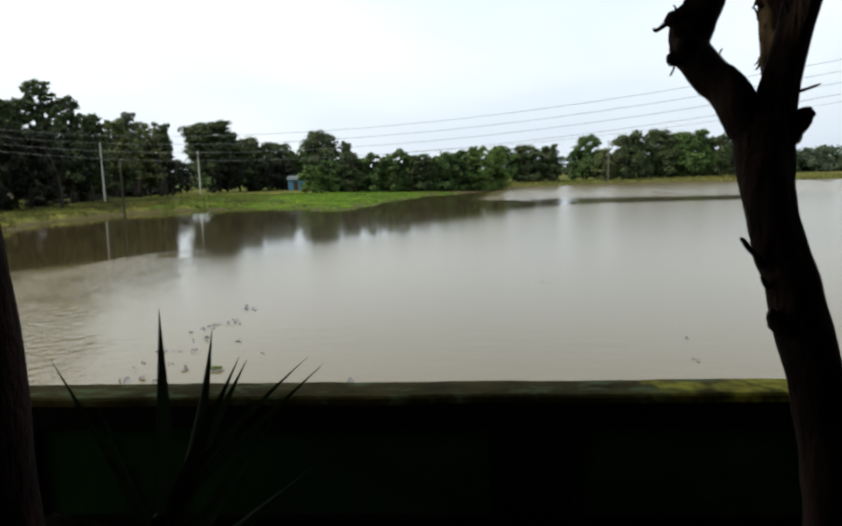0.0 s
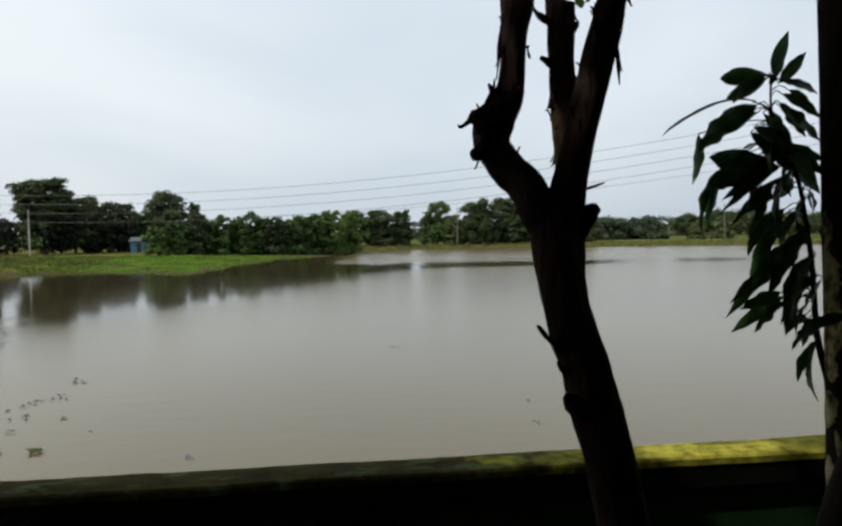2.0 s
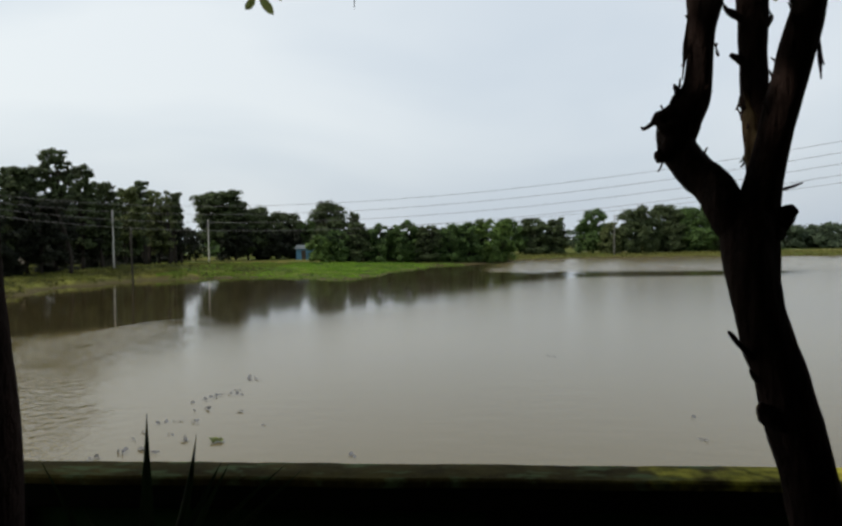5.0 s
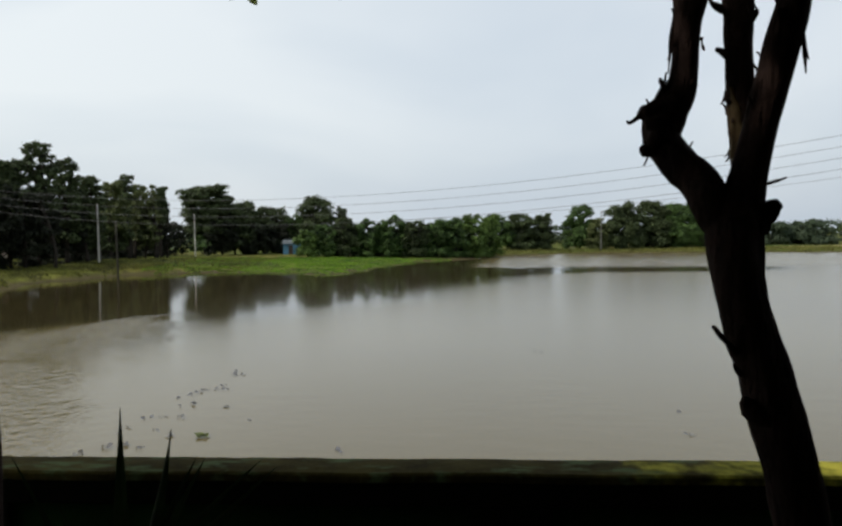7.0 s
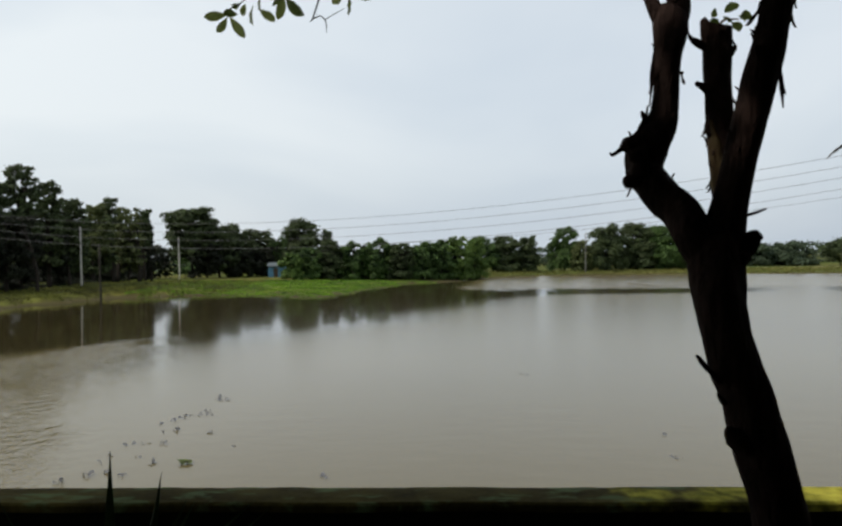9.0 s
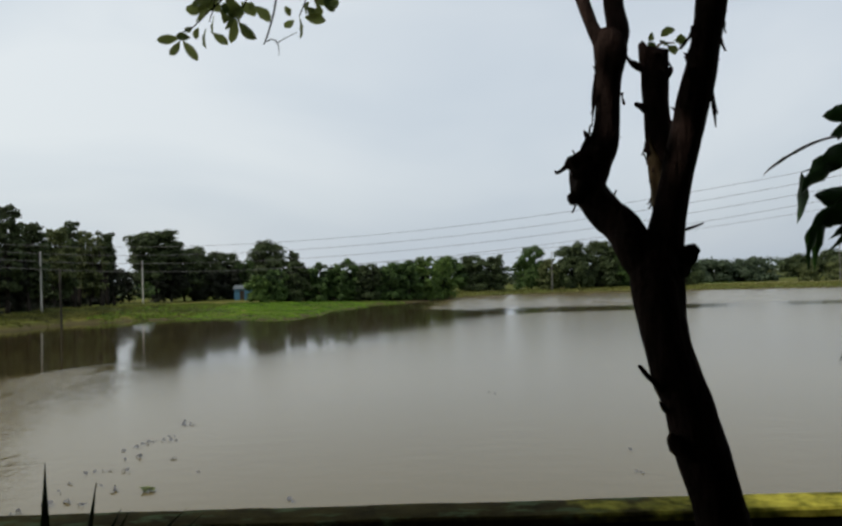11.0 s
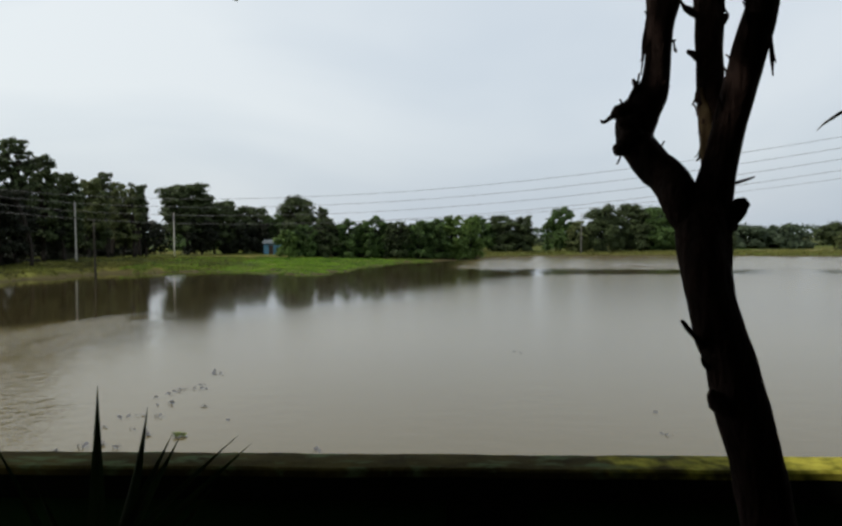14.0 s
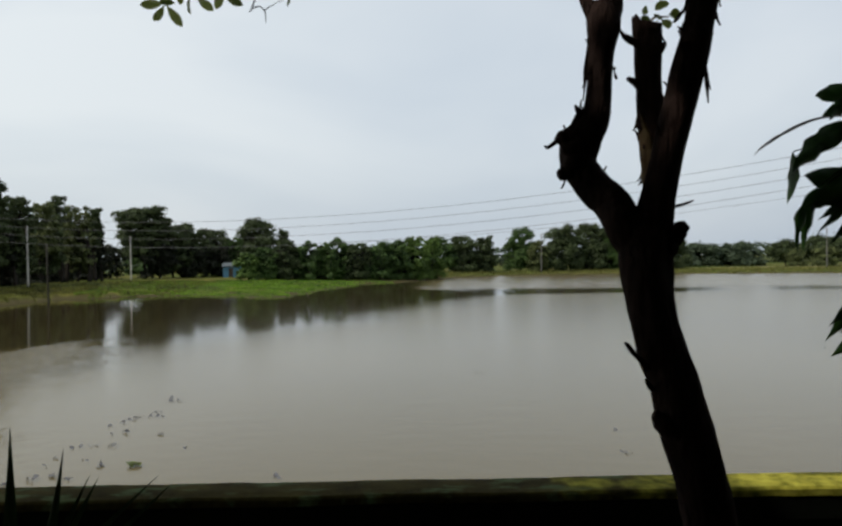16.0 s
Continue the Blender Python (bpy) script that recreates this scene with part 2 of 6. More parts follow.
def add_sunlit_moss(m):
    """Yellow-green moss on the wall's top, thinning out westwards in cushions; its bright east also paints in sunlight.
    """
    nd, lk = m.node_tree.nodes, m.node_tree.links
    b = nd["Principled BSDF"]
    old = b.inputs["Base Color"].links[0].from_socket
    tc, sep = nd.new("ShaderNodeTexCoord"), nd.new("ShaderNodeSeparateXYZ")
    lk.new(tc.outputs["Object"], sep.inputs[0])
    n1, n2 = nd.new("ShaderNodeTexNoise"), nd.new("ShaderNodeTexNoise")
    for n, s in ((n1, 4.0), (n2, 16.0)):
        n.inputs["Scale"].default_value, n.inputs["Detail"].default_value = s, 5.0
        lk.new(tc.outputs["Object"], n.inputs["Vector"])
    sunlit_east = nd.new("ShaderNodeMapRange")
    for k, v in (("From Min", 0.8), ("From Max", 2.0), ("To Min", -0.20), ("To Max", 0.36)):
        sunlit_east.inputs[k].default_value = v
    lk.new(sep.outputs["X"], sunlit_east.inputs["Value"])
    cover, edge = nd.new("ShaderNodeMath"), nd.new("ShaderNodeMapRange")
    lk.new(n1.outputs["Fac"], cover.inputs[0])
    lk.new(sunlit_east.outputs[0], cover.inputs[1])
    edge.inputs["From Min"].default_value, edge.inputs["From Max"].default_value = 0.48, 0.66
    lk.new(cover.outputs[0], edge.inputs["Value"])
    moss = nd.new("ShaderNodeValToRGB")
    moss.color_ramp.elements[0].position, moss.color_ramp.elements[0].color = 0.30, (0.13, 0.125, 0.014, 1)
    moss.color_ramp.elements[1].position, moss.color_ramp.elements[1].color = 0.65, (0.40, 0.37, 0.055, 1)
    lk.new(n2.outputs["Fac"], moss.inputs["Fac"])
    mix = nd.new("ShaderNodeMix")
    mix.data_type = "RGBA"
    lk.new(edge.outputs[0], mix.inputs[0])
    lk.new(old, mix.inputs[6])
    lk.new(moss.outputs["Color"], mix.inputs[7])
    # thin crusts of grey-green lichen
    mp, n3, spot, crust = nd.new("ShaderNodeMapping"), nd.new("ShaderNodeTexNoise"), nd.new("ShaderNodeMapRange"), nd.new("ShaderNodeMix")
    mp.inputs["Scale"].default_value = (1.0, 2.6, 1.0)
    n3.inputs["Scale"].default_value, n3.inputs["Detail"].default_value, n3.inputs["Roughness"].default_value = 4.2, 7.0, 0.6
    lk.new(tc.outputs["Object"], mp.inputs["Vector"])
    lk.new(mp.outputs["Vector"], n3.inputs["Vector"])
    spot.inputs["From Min"].default_value, spot.inputs["From Max"].default_value, spot.inputs["To Max"].default_value = 0.54, 0.62, 0.75
    lk.new(n3.outputs["Fac"], spot.inputs["Value"])
    crust.data_type = "RGBA"
    crust.inputs[7].default_value = (0.115, 0.165, 0.075, 1)
    bare, thin = nd.new("ShaderNodeMath"), nd.new("ShaderNodeMath")
    bare.operation, thin.operation = "SUBTRACT", "MULTIPLY"
    bare.inputs[0].default_value = 1.0
    lk.new(edge.outputs[0], bare.inputs[1])
    lk.new(bare.outputs[0], thin.inputs[0])
    lk.new(spot.outputs[0], thin.inputs[1])
    lk.new(thin.outputs[0], crust.inputs[0])
    lk.new(mix.outputs[2], crust.inputs[6])
    lk.new(crust.outputs[2], b.inputs["Base Color"])


add_sunlit_moss(M_COPING)


def ground_material():
    m = bpy.data.materials.new("field_ground")
    m.use_nodes = True
    nd, lk = m.node_tree.nodes, m.node_tree.links
    b = nd["Principled BSDF"]
    tc = nd.new("ShaderNodeTexCoord")
    n1, n2, n3 = [nd.new("ShaderNodeTexNoise") for _ in range(3)]
    for n, s, d in ((n1, 0.045, 4.0), (n2, 0.5, 5.0), (n3, 5.0, 4.0)):
        n.inputs["Scale"].default_value, n.inputs["Detail"].default_value = s, d
        lk.new(tc.outputs["Object"], n.inputs["Vector"])
    mix1 = nd.new("ShaderNodeValToRGB")
    e = mix1.color_ramp.elements
    e[0].position, e[0].color = 0.36, (0.055, 0.088, 0.011, 1)
    e[1].position, e[1].color = 0.62, (0.115, 0.108, 0.024, 1)
    lk.new(n1.outputs["Fac"], mix1.inputs["Fac"])
    r2 = nd.new("ShaderNodeValToRGB")
    r2.color_ramp.elements[0].position, r2.color_ramp.elements[0].color = 0.38, (0.30, 0.27, 0.22, 1)
    r2.color_ramp.elements[1].position, r2.color_ramp.elements[1].color = 0.65, (1.15, 1.15, 1.1, 1)
    lk.new(n2.outputs["Fac"], r2.inputs["Fac"])
    mul = nd.new("ShaderNodeMix")
    mul.data_type, mul.blend_type = "RGBA", "MULTIPLY"
    mul.inputs[0].default_value = 0.8
    lk.new(mix1.outputs["Color"], mul.inputs[6])
    lk.new(r2.outputs["Color"], mul.inputs[7])
    # bare wet mud low on the bank, by height
    sep, mr = nd.new("ShaderNodeSeparateXYZ"), nd.new("ShaderNodeMapRange")
    lk.new(tc.outputs["Object"], sep.inputs[0])
    jit = nd.new("ShaderNodeMath")
    jit.operation = "MULTIPLY_ADD"
    jit.inputs[1].default_value = 0.35
    lk.new(n2.outputs["Fac"], jit.inputs[0])
    lk.new(sep.outputs["Z"], jit.inputs[2])
    mr.inputs["From Min"].default_value, mr.inputs["From Max"].default_value = -2.02, -1.80
    lk.new(jit.outputs[0], mr.inputs["Value"])
    mud = nd.new("ShaderNodeMix")
    mud.data_type = "RGBA"
    mud.inputs[6].default_value = (0.055, 0.046, 0.02, 1)
    lk.new(mr.outputs[0], mud.inputs[0])
    lk.new(mul.outputs[2], mud.inputs[7])
    lk.new(mud.outputs[2], b.inputs["Base Color"])
    b.inputs["Roughness"].default_value, b.inputs["Specular IOR Level"].default_value = 0.95, 0.1
    bp = nd.new("ShaderNodeBump")
    bp.inputs["Strength"].default_value, bp.inputs["Distance"].default_value = 0.8, 0.15
    lk.new(n3.outputs["Fac"], bp.inputs["Height"])
    lk.new(bp.outputs["Normal"], b.inputs["Normal"])
    return m


def water_material():
    """Silty flood water: a dull brown body under a glossy skin, calm in the lee and ruffled where the wind reaches it."""
    m = bpy.data.materials.new("silty_water")
    m.use_nodes = True
    nd, lk = m.node_tree.nodes, m.node_tree.links
    b = nd["Principled BSDF"]
    tc = nd.new("ShaderNodeTexCoord")
    sep = nd.new("ShaderNodeSeparateXYZ")
    lk.new(tc.outputs["Object"], sep.inputs[0])

    def noise_at(scale, stretch, detail=3.0):
        mp, n = nd.new("ShaderNodeMapping"), nd.new("ShaderNodeTexNoise")
        mp.inputs["Scale"].default_value = stretch
        n.inputs["Scale"].default_value, n.inputs["Detail"].default_value = scale, detail
        lk.new(tc.outputs["Object"], mp.inputs["Vector"])
        lk.new(mp.outputs["Vector"], n.inputs["Vector"])
        return n.outputs["Fac"]

    def math_node(op, a, b_in, c=None):
        n = nd.new("ShaderNodeMath")
        n.operation = op
        for k, v in enumerate((a, b_in, c)):
            if v is None:
                continue
            if isinstance(v, (int, float)):
                n.inputs[k].default_value = v
            else:
                lk.new(v, n.inputs[k])
        return n.outputs[0]

    def ramp01(v, lo, hi):
        r = nd.new("ShaderNodeMapRange")
        r.inputs["From Min"].default_value, r.inputs["From Max"].default_value = lo, hi
        r.interpolation_type = "SMOOTHSTEP"
        lk.new(v, r.inputs["Value"])
        return r.outputs[0]

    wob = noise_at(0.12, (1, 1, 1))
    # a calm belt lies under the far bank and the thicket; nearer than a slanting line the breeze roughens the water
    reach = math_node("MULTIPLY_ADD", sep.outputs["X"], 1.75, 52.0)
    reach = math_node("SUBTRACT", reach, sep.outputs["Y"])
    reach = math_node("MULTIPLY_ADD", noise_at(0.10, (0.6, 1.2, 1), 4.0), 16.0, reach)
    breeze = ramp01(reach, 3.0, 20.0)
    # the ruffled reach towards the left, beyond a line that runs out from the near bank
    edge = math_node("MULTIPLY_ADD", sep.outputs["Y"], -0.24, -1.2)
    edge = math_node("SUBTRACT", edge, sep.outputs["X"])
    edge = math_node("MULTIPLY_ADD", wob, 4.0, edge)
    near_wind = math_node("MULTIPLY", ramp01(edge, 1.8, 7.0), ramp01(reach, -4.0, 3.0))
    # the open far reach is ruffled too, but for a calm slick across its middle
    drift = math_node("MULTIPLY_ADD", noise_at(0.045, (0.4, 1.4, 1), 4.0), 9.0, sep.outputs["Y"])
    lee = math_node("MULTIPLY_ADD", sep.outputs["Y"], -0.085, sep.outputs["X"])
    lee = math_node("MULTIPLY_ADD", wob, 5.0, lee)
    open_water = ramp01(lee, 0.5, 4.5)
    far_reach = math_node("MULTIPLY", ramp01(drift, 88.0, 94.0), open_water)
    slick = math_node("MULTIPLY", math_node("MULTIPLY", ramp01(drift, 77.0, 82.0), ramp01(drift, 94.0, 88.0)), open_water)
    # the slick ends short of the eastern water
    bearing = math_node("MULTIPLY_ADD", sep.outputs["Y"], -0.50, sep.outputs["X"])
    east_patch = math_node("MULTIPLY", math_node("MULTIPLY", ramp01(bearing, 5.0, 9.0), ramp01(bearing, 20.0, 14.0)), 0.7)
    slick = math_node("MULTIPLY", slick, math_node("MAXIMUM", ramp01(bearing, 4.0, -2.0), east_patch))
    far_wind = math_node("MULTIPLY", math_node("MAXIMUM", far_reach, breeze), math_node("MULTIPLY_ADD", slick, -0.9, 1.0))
    body = nd.new("ShaderNodeValToRGB")
    body.color_ramp.elements[0].position, body.color_ramp.elements[0].color = 0.3, (0.082, 0.064, 0.026, 1)
    body.color_ramp.elements[1].position, body.color_ramp.elements[1].color = 0.7, (0.108, 0.088, 0.041, 1)
    lk.new(noise_at(0.06, (1, 0.5, 1), 4.0), body.inputs["Fac"])
    # body colour cut to 0.4 in the calm belts, painting the bank's dark reflections deeper
    body_level = math_node("MULTIPLY_ADD", math_node("MAXIMUM", far_wind, near_wind), 0.6, 0.4)
    body_scaled = nd.new("ShaderNodeVectorMath")
    body_scaled.operation = "SCALE"
    lk.new(body.outputs["Color"], body_scaled.inputs[0])
    lk.new(body_level, body_scaled.inputs["Scale"])
    lk.new(body_scaled.outputs[0], b.inputs["Base Color"])
    b.inputs["IOR"].default_value = 1.33
    rough = nd.new("ShaderNodeMapRange")
    rough.inputs["To Min"].default_value = 0.068
    ruffle = math_node("MULTIPLY_ADD", ramp01(sep.outputs["X"], -22.0, 14.0), 0.06, 0.135)
    lk.new(math_node("MULTIPLY_ADD", far_reach, 0.03, ruffle), rough.inputs["To Max"])
    lk.new(far_wind, rough.inputs["Value"])
    lk.new(rough.outputs[0], b.inputs["Roughness"])
    # short wavelets in gusty patches, with finer ones on their backs
    gust = ramp01(noise_at(0.35, (1, 0.5, 1), 3.0), 0.40, 0.60)
    crest = math_node("SUBTRACT", noise_at(2.6, (1.3, 0.95, 1), 2.0), 0.5)
    fine = math_node("SUBTRACT", noise_at(7.0, (1.2, 0.9, 1), 2.0), 0.5)
    crest = math_node("MULTIPLY_ADD", fine, 0.3, crest)
    waves = math_node("MULTIPLY", crest, math_node("MULTIPLY", near_wind, math_node("MULTIPLY_ADD", gust, 1.25, 0.22)))
    calm = math_node("MULTIPLY", math_node("SUBTRACT", noise_at(0.9, (0.5, 1.5, 1), 2.0), 0.5), 0.055)
    chop = math_node("MULTIPLY", math_node("SUBTRACT", noise_at(1.6, (1, 1.2, 1), 2.0), 0.5), math_node("MULTIPLY", far_wind, 0.07))
    height = math_node("ADD", math_node("ADD", waves, calm), chop)
    bp = nd.new("ShaderNodeBump")
    bp.inputs["Strength"].default_value, bp.inputs["Distance"].default_value = 0.5, 0.12
    lk.new(height, bp.inputs["Height"])
    lk.new(bp.outputs["Normal"], b.inputs["Normal"])
    return m


M_GROUND, M_WATER = ground_material(), water_material()


# ---- mesh helpers ----
def part(name, bm, material, parent=None, label="", smooth=False):
    me = bpy.data.meshes.new(name)
    if smooth:
        for f in bm.faces:
            f.smooth = True
    bm.to_mesh(me)
    bm.free()
    me.materials.append(material)
    ob = new(name, me)
    if parent is not None:
        ob.parent = parent
    if label:
        ob["label"] = label
    return ob


def raw(name, verts, faces, material, parent=None, smooth=False):
    """A mesh from computed arrays of one face size."""
    me = bpy.data.meshes.new(name)
    verts, faces = np.asarray(verts, np.float32), np.asarray(faces, np.int32)
    me.vertices.add(len(verts))
    me.vertices.foreach_set("co", verts.ravel())
    k = faces.shape[1]
    me.loops.add(faces.size)
    me.loops.foreach_set("vertex_index", faces.ravel())
    me.polygons.add(len(faces))
    me.polygons.foreach_set("loop_start", np.arange(0, faces.size, k, dtype=np.int32))
    me.polygons.foreach_set("loop_total", np.full(len(faces), k, np.int32))
    if smooth:
        me.polygons.foreach_set("use_smooth", np.ones(len(faces), bool))
    me.update(calc_edges=True)
    me.materials.append(material)
    ob = new(name, me)
    if parent is not None:
        ob.parent = parent
    return ob


def thing(name, label, category, at=(0, 0, 0), group="", kind=""):
    e = new(name)
    e.location = at
    e.empty_display_size = 0.1
    return tagged(e, label, category, group, kind)


def box(bm, x0, x1, y0, y1, z0, z1, bevel=0.0):
    vs = [bm.verts.new((x, y, z)) for z in (z0, z1) for x, y in ((x0, y0), (x1, y0), (x1, y1), (x0, y1))]
    fs = [bm.faces.new([vs[i] for i in q]) for q in ((3, 2, 1, 0), (4, 5, 6, 7), (0, 1, 5, 4), (1, 2, 6, 5), (2, 3, 7, 6), (3, 0, 4, 7))]
    if bevel:
        edges = list({e for f in fs for e in f.edges})
        bmesh.ops.bevel(bm, geom=edges, offset=bevel, segments=2, affect="EDGES")


def smooth_line(pts, n):
    """A Catmull-Rom line through rows of (x, y, z, radius), resampled to n rows."""
    p = np.array(pts, float)
    p = np.vstack([2 * p[0] - p[1], p, 2 * p[-1] - p[-2]])
    out = []
    for u in np.linspace(0, len(pts) - 1 - 1e-6, n):
        i, f = int(u), u - int(u)
        a, b, c, d = p[i:i + 4]
        out.append(0.5 * (2 * b + (c - a) * f + (2 * a - 5 * b + 4 * c - d) * f * f + (3 * b - a - 3 * c + d) * f ** 3))
    return np.array(out)


def tube(bm, pts, n=24, seg=12, rough=0.0, freq=9.0, seed=0.0, cap=True, ridge=0.0):
    """A round limb along rows of (x, y, z, radius), with an uneven skin and, if asked, a ragged end."""
    line = smooth_line(pts, n) if n else np.array(pts, float)
    up = Vector((0.13, 1, 0.07))
    rings = []
    for i, (x, y, z, r) in enumerate(line):
        a, b = line[max(0, i - 1)], line[min(len(line) - 1, i + 1)]
        d = Vector(b[:3] - a[:3]).normalized()
        side = d.cross(up).normalized()
        up = side.cross(d).normalized()
        ring = []
        for k in range(seg):
            an = 2 * PI * k / seg
            way = side * math.cos(an) + up * math.sin(an)
            p = Vector((x, y, z))
            q = p + way * r
            s = 1.0
            if rough:
                s += rough * noise.noise(Vector((q.x * freq, q.y * freq, q.z * freq * 0.45 + seed)))
                s += rough * 0.5 * noise.noise(Vector((q.x * freq * 3, q.y * freq * 3, q.z * freq + seed)))
            if ridge:
                s += ridge * math.sin(an * 5 + z * 6 + seed)
            ring.append(bm.verts.new(p + way * max(1e-4, r * s)))
        if rings:
            prev = rings[-1]
            for k in range(seg):
                bm.faces.new((prev[k], ring[k], ring[(k + 1) % seg], prev[(k + 1) % seg]))
        rings.append(ring)
    if cap:
        bm.faces.new(rings[0])
        bm.faces.new(list(reversed(rings[-1])))
    return rings


def tube_part(name, pts, material, parent, label="", **kw):
    bm = bmesh.new()
    tube(bm, pts, **kw)
    return part(name, bm, material, parent, label, smooth=True)


# ---- ground, water ----
WATER_Z, YARD_Z = -2.3, -0.2
SHORE = [(-120, 8), (-120, 40), (-60, 46), (-42, 50), (-32.6, 57), (-34, 68), (-31.5, 77), (-26.7, 80.5), (-21, 82), (-17.5, 82), (-13, 77.5),
         (-9.2, 73.5), (-6.9, 79), (-3.6, 94.5), (1.4, 112), (7.3, 116), (12, 127), (22, 142), (39, 151), (52, 148), (70, 144), (84, 140),
         (95, 137), (130, 132), (220, 118), (320, 60), (320, 8)]


def lake_distance(x, y):
    """Distance to the shore line, plus on land and minus over water."""
    s = np.array(SHORE, float)
    e = np.roll(s, -1, 0)
    best, inside = np.full(x.shape, 1e9), np.zeros(x.shape, bool)
    for (ax, ay), (bx, by) in zip(s, e):
        dx, dy = bx - ax, by - ay
        f = np.clip(((x - ax) * dx + (y - ay) * dy) / (dx * dx + dy * dy), 0, 1)
        best = np.minimum(best, np.hypot(x - ax - f * dx, y - ay - f * dy))
        cross = ((ay > y) != (by > y)) & (x < (bx - ax) * (y - ay) / (by - ay + 1e-12) + ax)
        inside ^= cross
    return np.where(inside, -best, best)


def lumps(x, y, s):
    return np.sin(x * s + 1.3 * np.sin(y * s * 0.7)) * np.cos(y * s * 1.1 + np.sin(x * s * 0.6)) + 0.5 * np.sin(x * s * 2.3 + y * s * 1.9)


def ground_height(x, y):
    x, y = np.asarray(x, float), np.asarray(y, float)
    wob = 1.0 * lumps(x, y, 0.45) + 0.5 * lumps(x, y, 1.3)
    d = lake_distance(x, y) + np.where(y > 30, wob, 0)
    spit = np.clip(1 - np.hypot((x + 8) / 16, (y - 88) / 18), 0, 1)
    left = np.clip((-22 - x) / 8, 0, 1) * np.clip(1 - (y - 100) / 20, 0, 1)
    rise = (0.22 + 0.32 * left) * np.clip(d / (1.2 + 1.0 * (1 - left)), 0, 1) + 0.42 * np.clip((d - 2) / 14, 0, 1) ** 0.8
    rise *= 1 - 0.45 * spit
    land = WATER_Z + 0.02 + rise + 0.06 * lumps(x, y, 0.9) * np.clip(d / 4, 0, 1)
    bed = WATER_Z - np.clip(-d * 0.2, 0, 1.4)
    z = np.where(d > 0, land, bed)
    yard = np.clip((6.6 - y) / 2.6, 0, 1)
    yard = yard * yard * (3 - 2 * yard)
    near = WATER_Z - 0.5 + (YARD_Z - WATER_Z + 0.5) * yard
    return np.where(y < 8, near, z)


def spaced(*runs):
    return np.unique(np.concatenate([np.arange(a, b, s) for a, b, s in runs]))


gx = np.concatenate([-np.geomspace(2600, 140, 10), spaced((-130, -66, 6), (-66, 110, 1.6), (110, 180, 5)), np.geomspace(190, 2600, 10)])
gy = np.concatenate([-np.geomspace(400, 12, 5), spaced((-6, 8.4, 0.6), (9, 48, 6), (48, 166, 1.6), (168, 230, 8)), np.geomspace(250, 3400, 10)])
GX, GY = np.meshgrid(gx, gy)
GZ = ground_height(GX, GY)
idx = np.arange(GX.size).reshape(GX.shape)
quads = np.stack([idx[:-1, :-1], idx[:-1, 1:], idx[1:, 1:], idx[1:, :-1]], -1).reshape(-1, 4)
ground = raw("ground", np.stack([GX, GY, GZ], -1).reshape(-1, 3), quads, M_GROUND, smooth=True)
tagged(ground, "grassy banks and flat green fields round the flooded hollow", "ground", kind="structure")

# low wind waves on the open reach, fading to flat water in the calm belts
wx = np.concatenate([[-121.0, -80.0], np.arange(-46, 112, 0.7), [150.0, 220.0, 321.0]])
wy = np.concatenate([[5.0, 20.0], np.arange(70, 152, 0.6), [160.0]])
WX, WY = np.meshgrid(wx, wy)
wave_rng = np.random.default_rng(77)
WZ = np.zeros_like(WX)
for _ in range(14):
    wlen, way = wave_rng.uniform(1.6, 3.2), wave_rng.normal(PI / 2, 1.0)
    WZ += wlen * np.sin(2 * PI / wlen * (WX * math.cos(way) + WY * math.sin(way)) + wave_rng.uniform(0, 2 * PI))


def step01(v, lo, hi):
    f = np.clip((v - lo) / (hi - lo), 0, 1)
    return f * f * (3 - 2 * f)


sway = 5 * np.sin(WX * 0.11) + 3 * np.sin(WX * 0.27 + WY * 0.05)
open_x = step01(WX - 0.085 * WY + 2.5, 0.5, 5.0)
ruffled = step01(WY + sway, 78, 106) * open_x
ruffled *= step01(-lake_distance(WX, WY), 0.5, 3.0) * step01(110 - WX, 0, 6) * step01(WX + 45, 0, 6)
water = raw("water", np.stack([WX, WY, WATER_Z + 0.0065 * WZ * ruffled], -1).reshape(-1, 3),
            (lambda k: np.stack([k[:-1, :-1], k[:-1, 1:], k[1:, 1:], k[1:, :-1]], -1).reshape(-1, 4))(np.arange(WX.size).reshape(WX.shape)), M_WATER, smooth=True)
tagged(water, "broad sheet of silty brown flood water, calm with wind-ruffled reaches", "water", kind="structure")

# the yard on this side of the wall
bm = bmesh.new()
box(bm, -7, 8, -3.4, 3.34, YARD_Z - 0.1, YARD_Z + 0.01)
tagged(part("yard_floor", bm, M_YARD), "bare dark earth of the shaded yard", "ground", kind="structure")

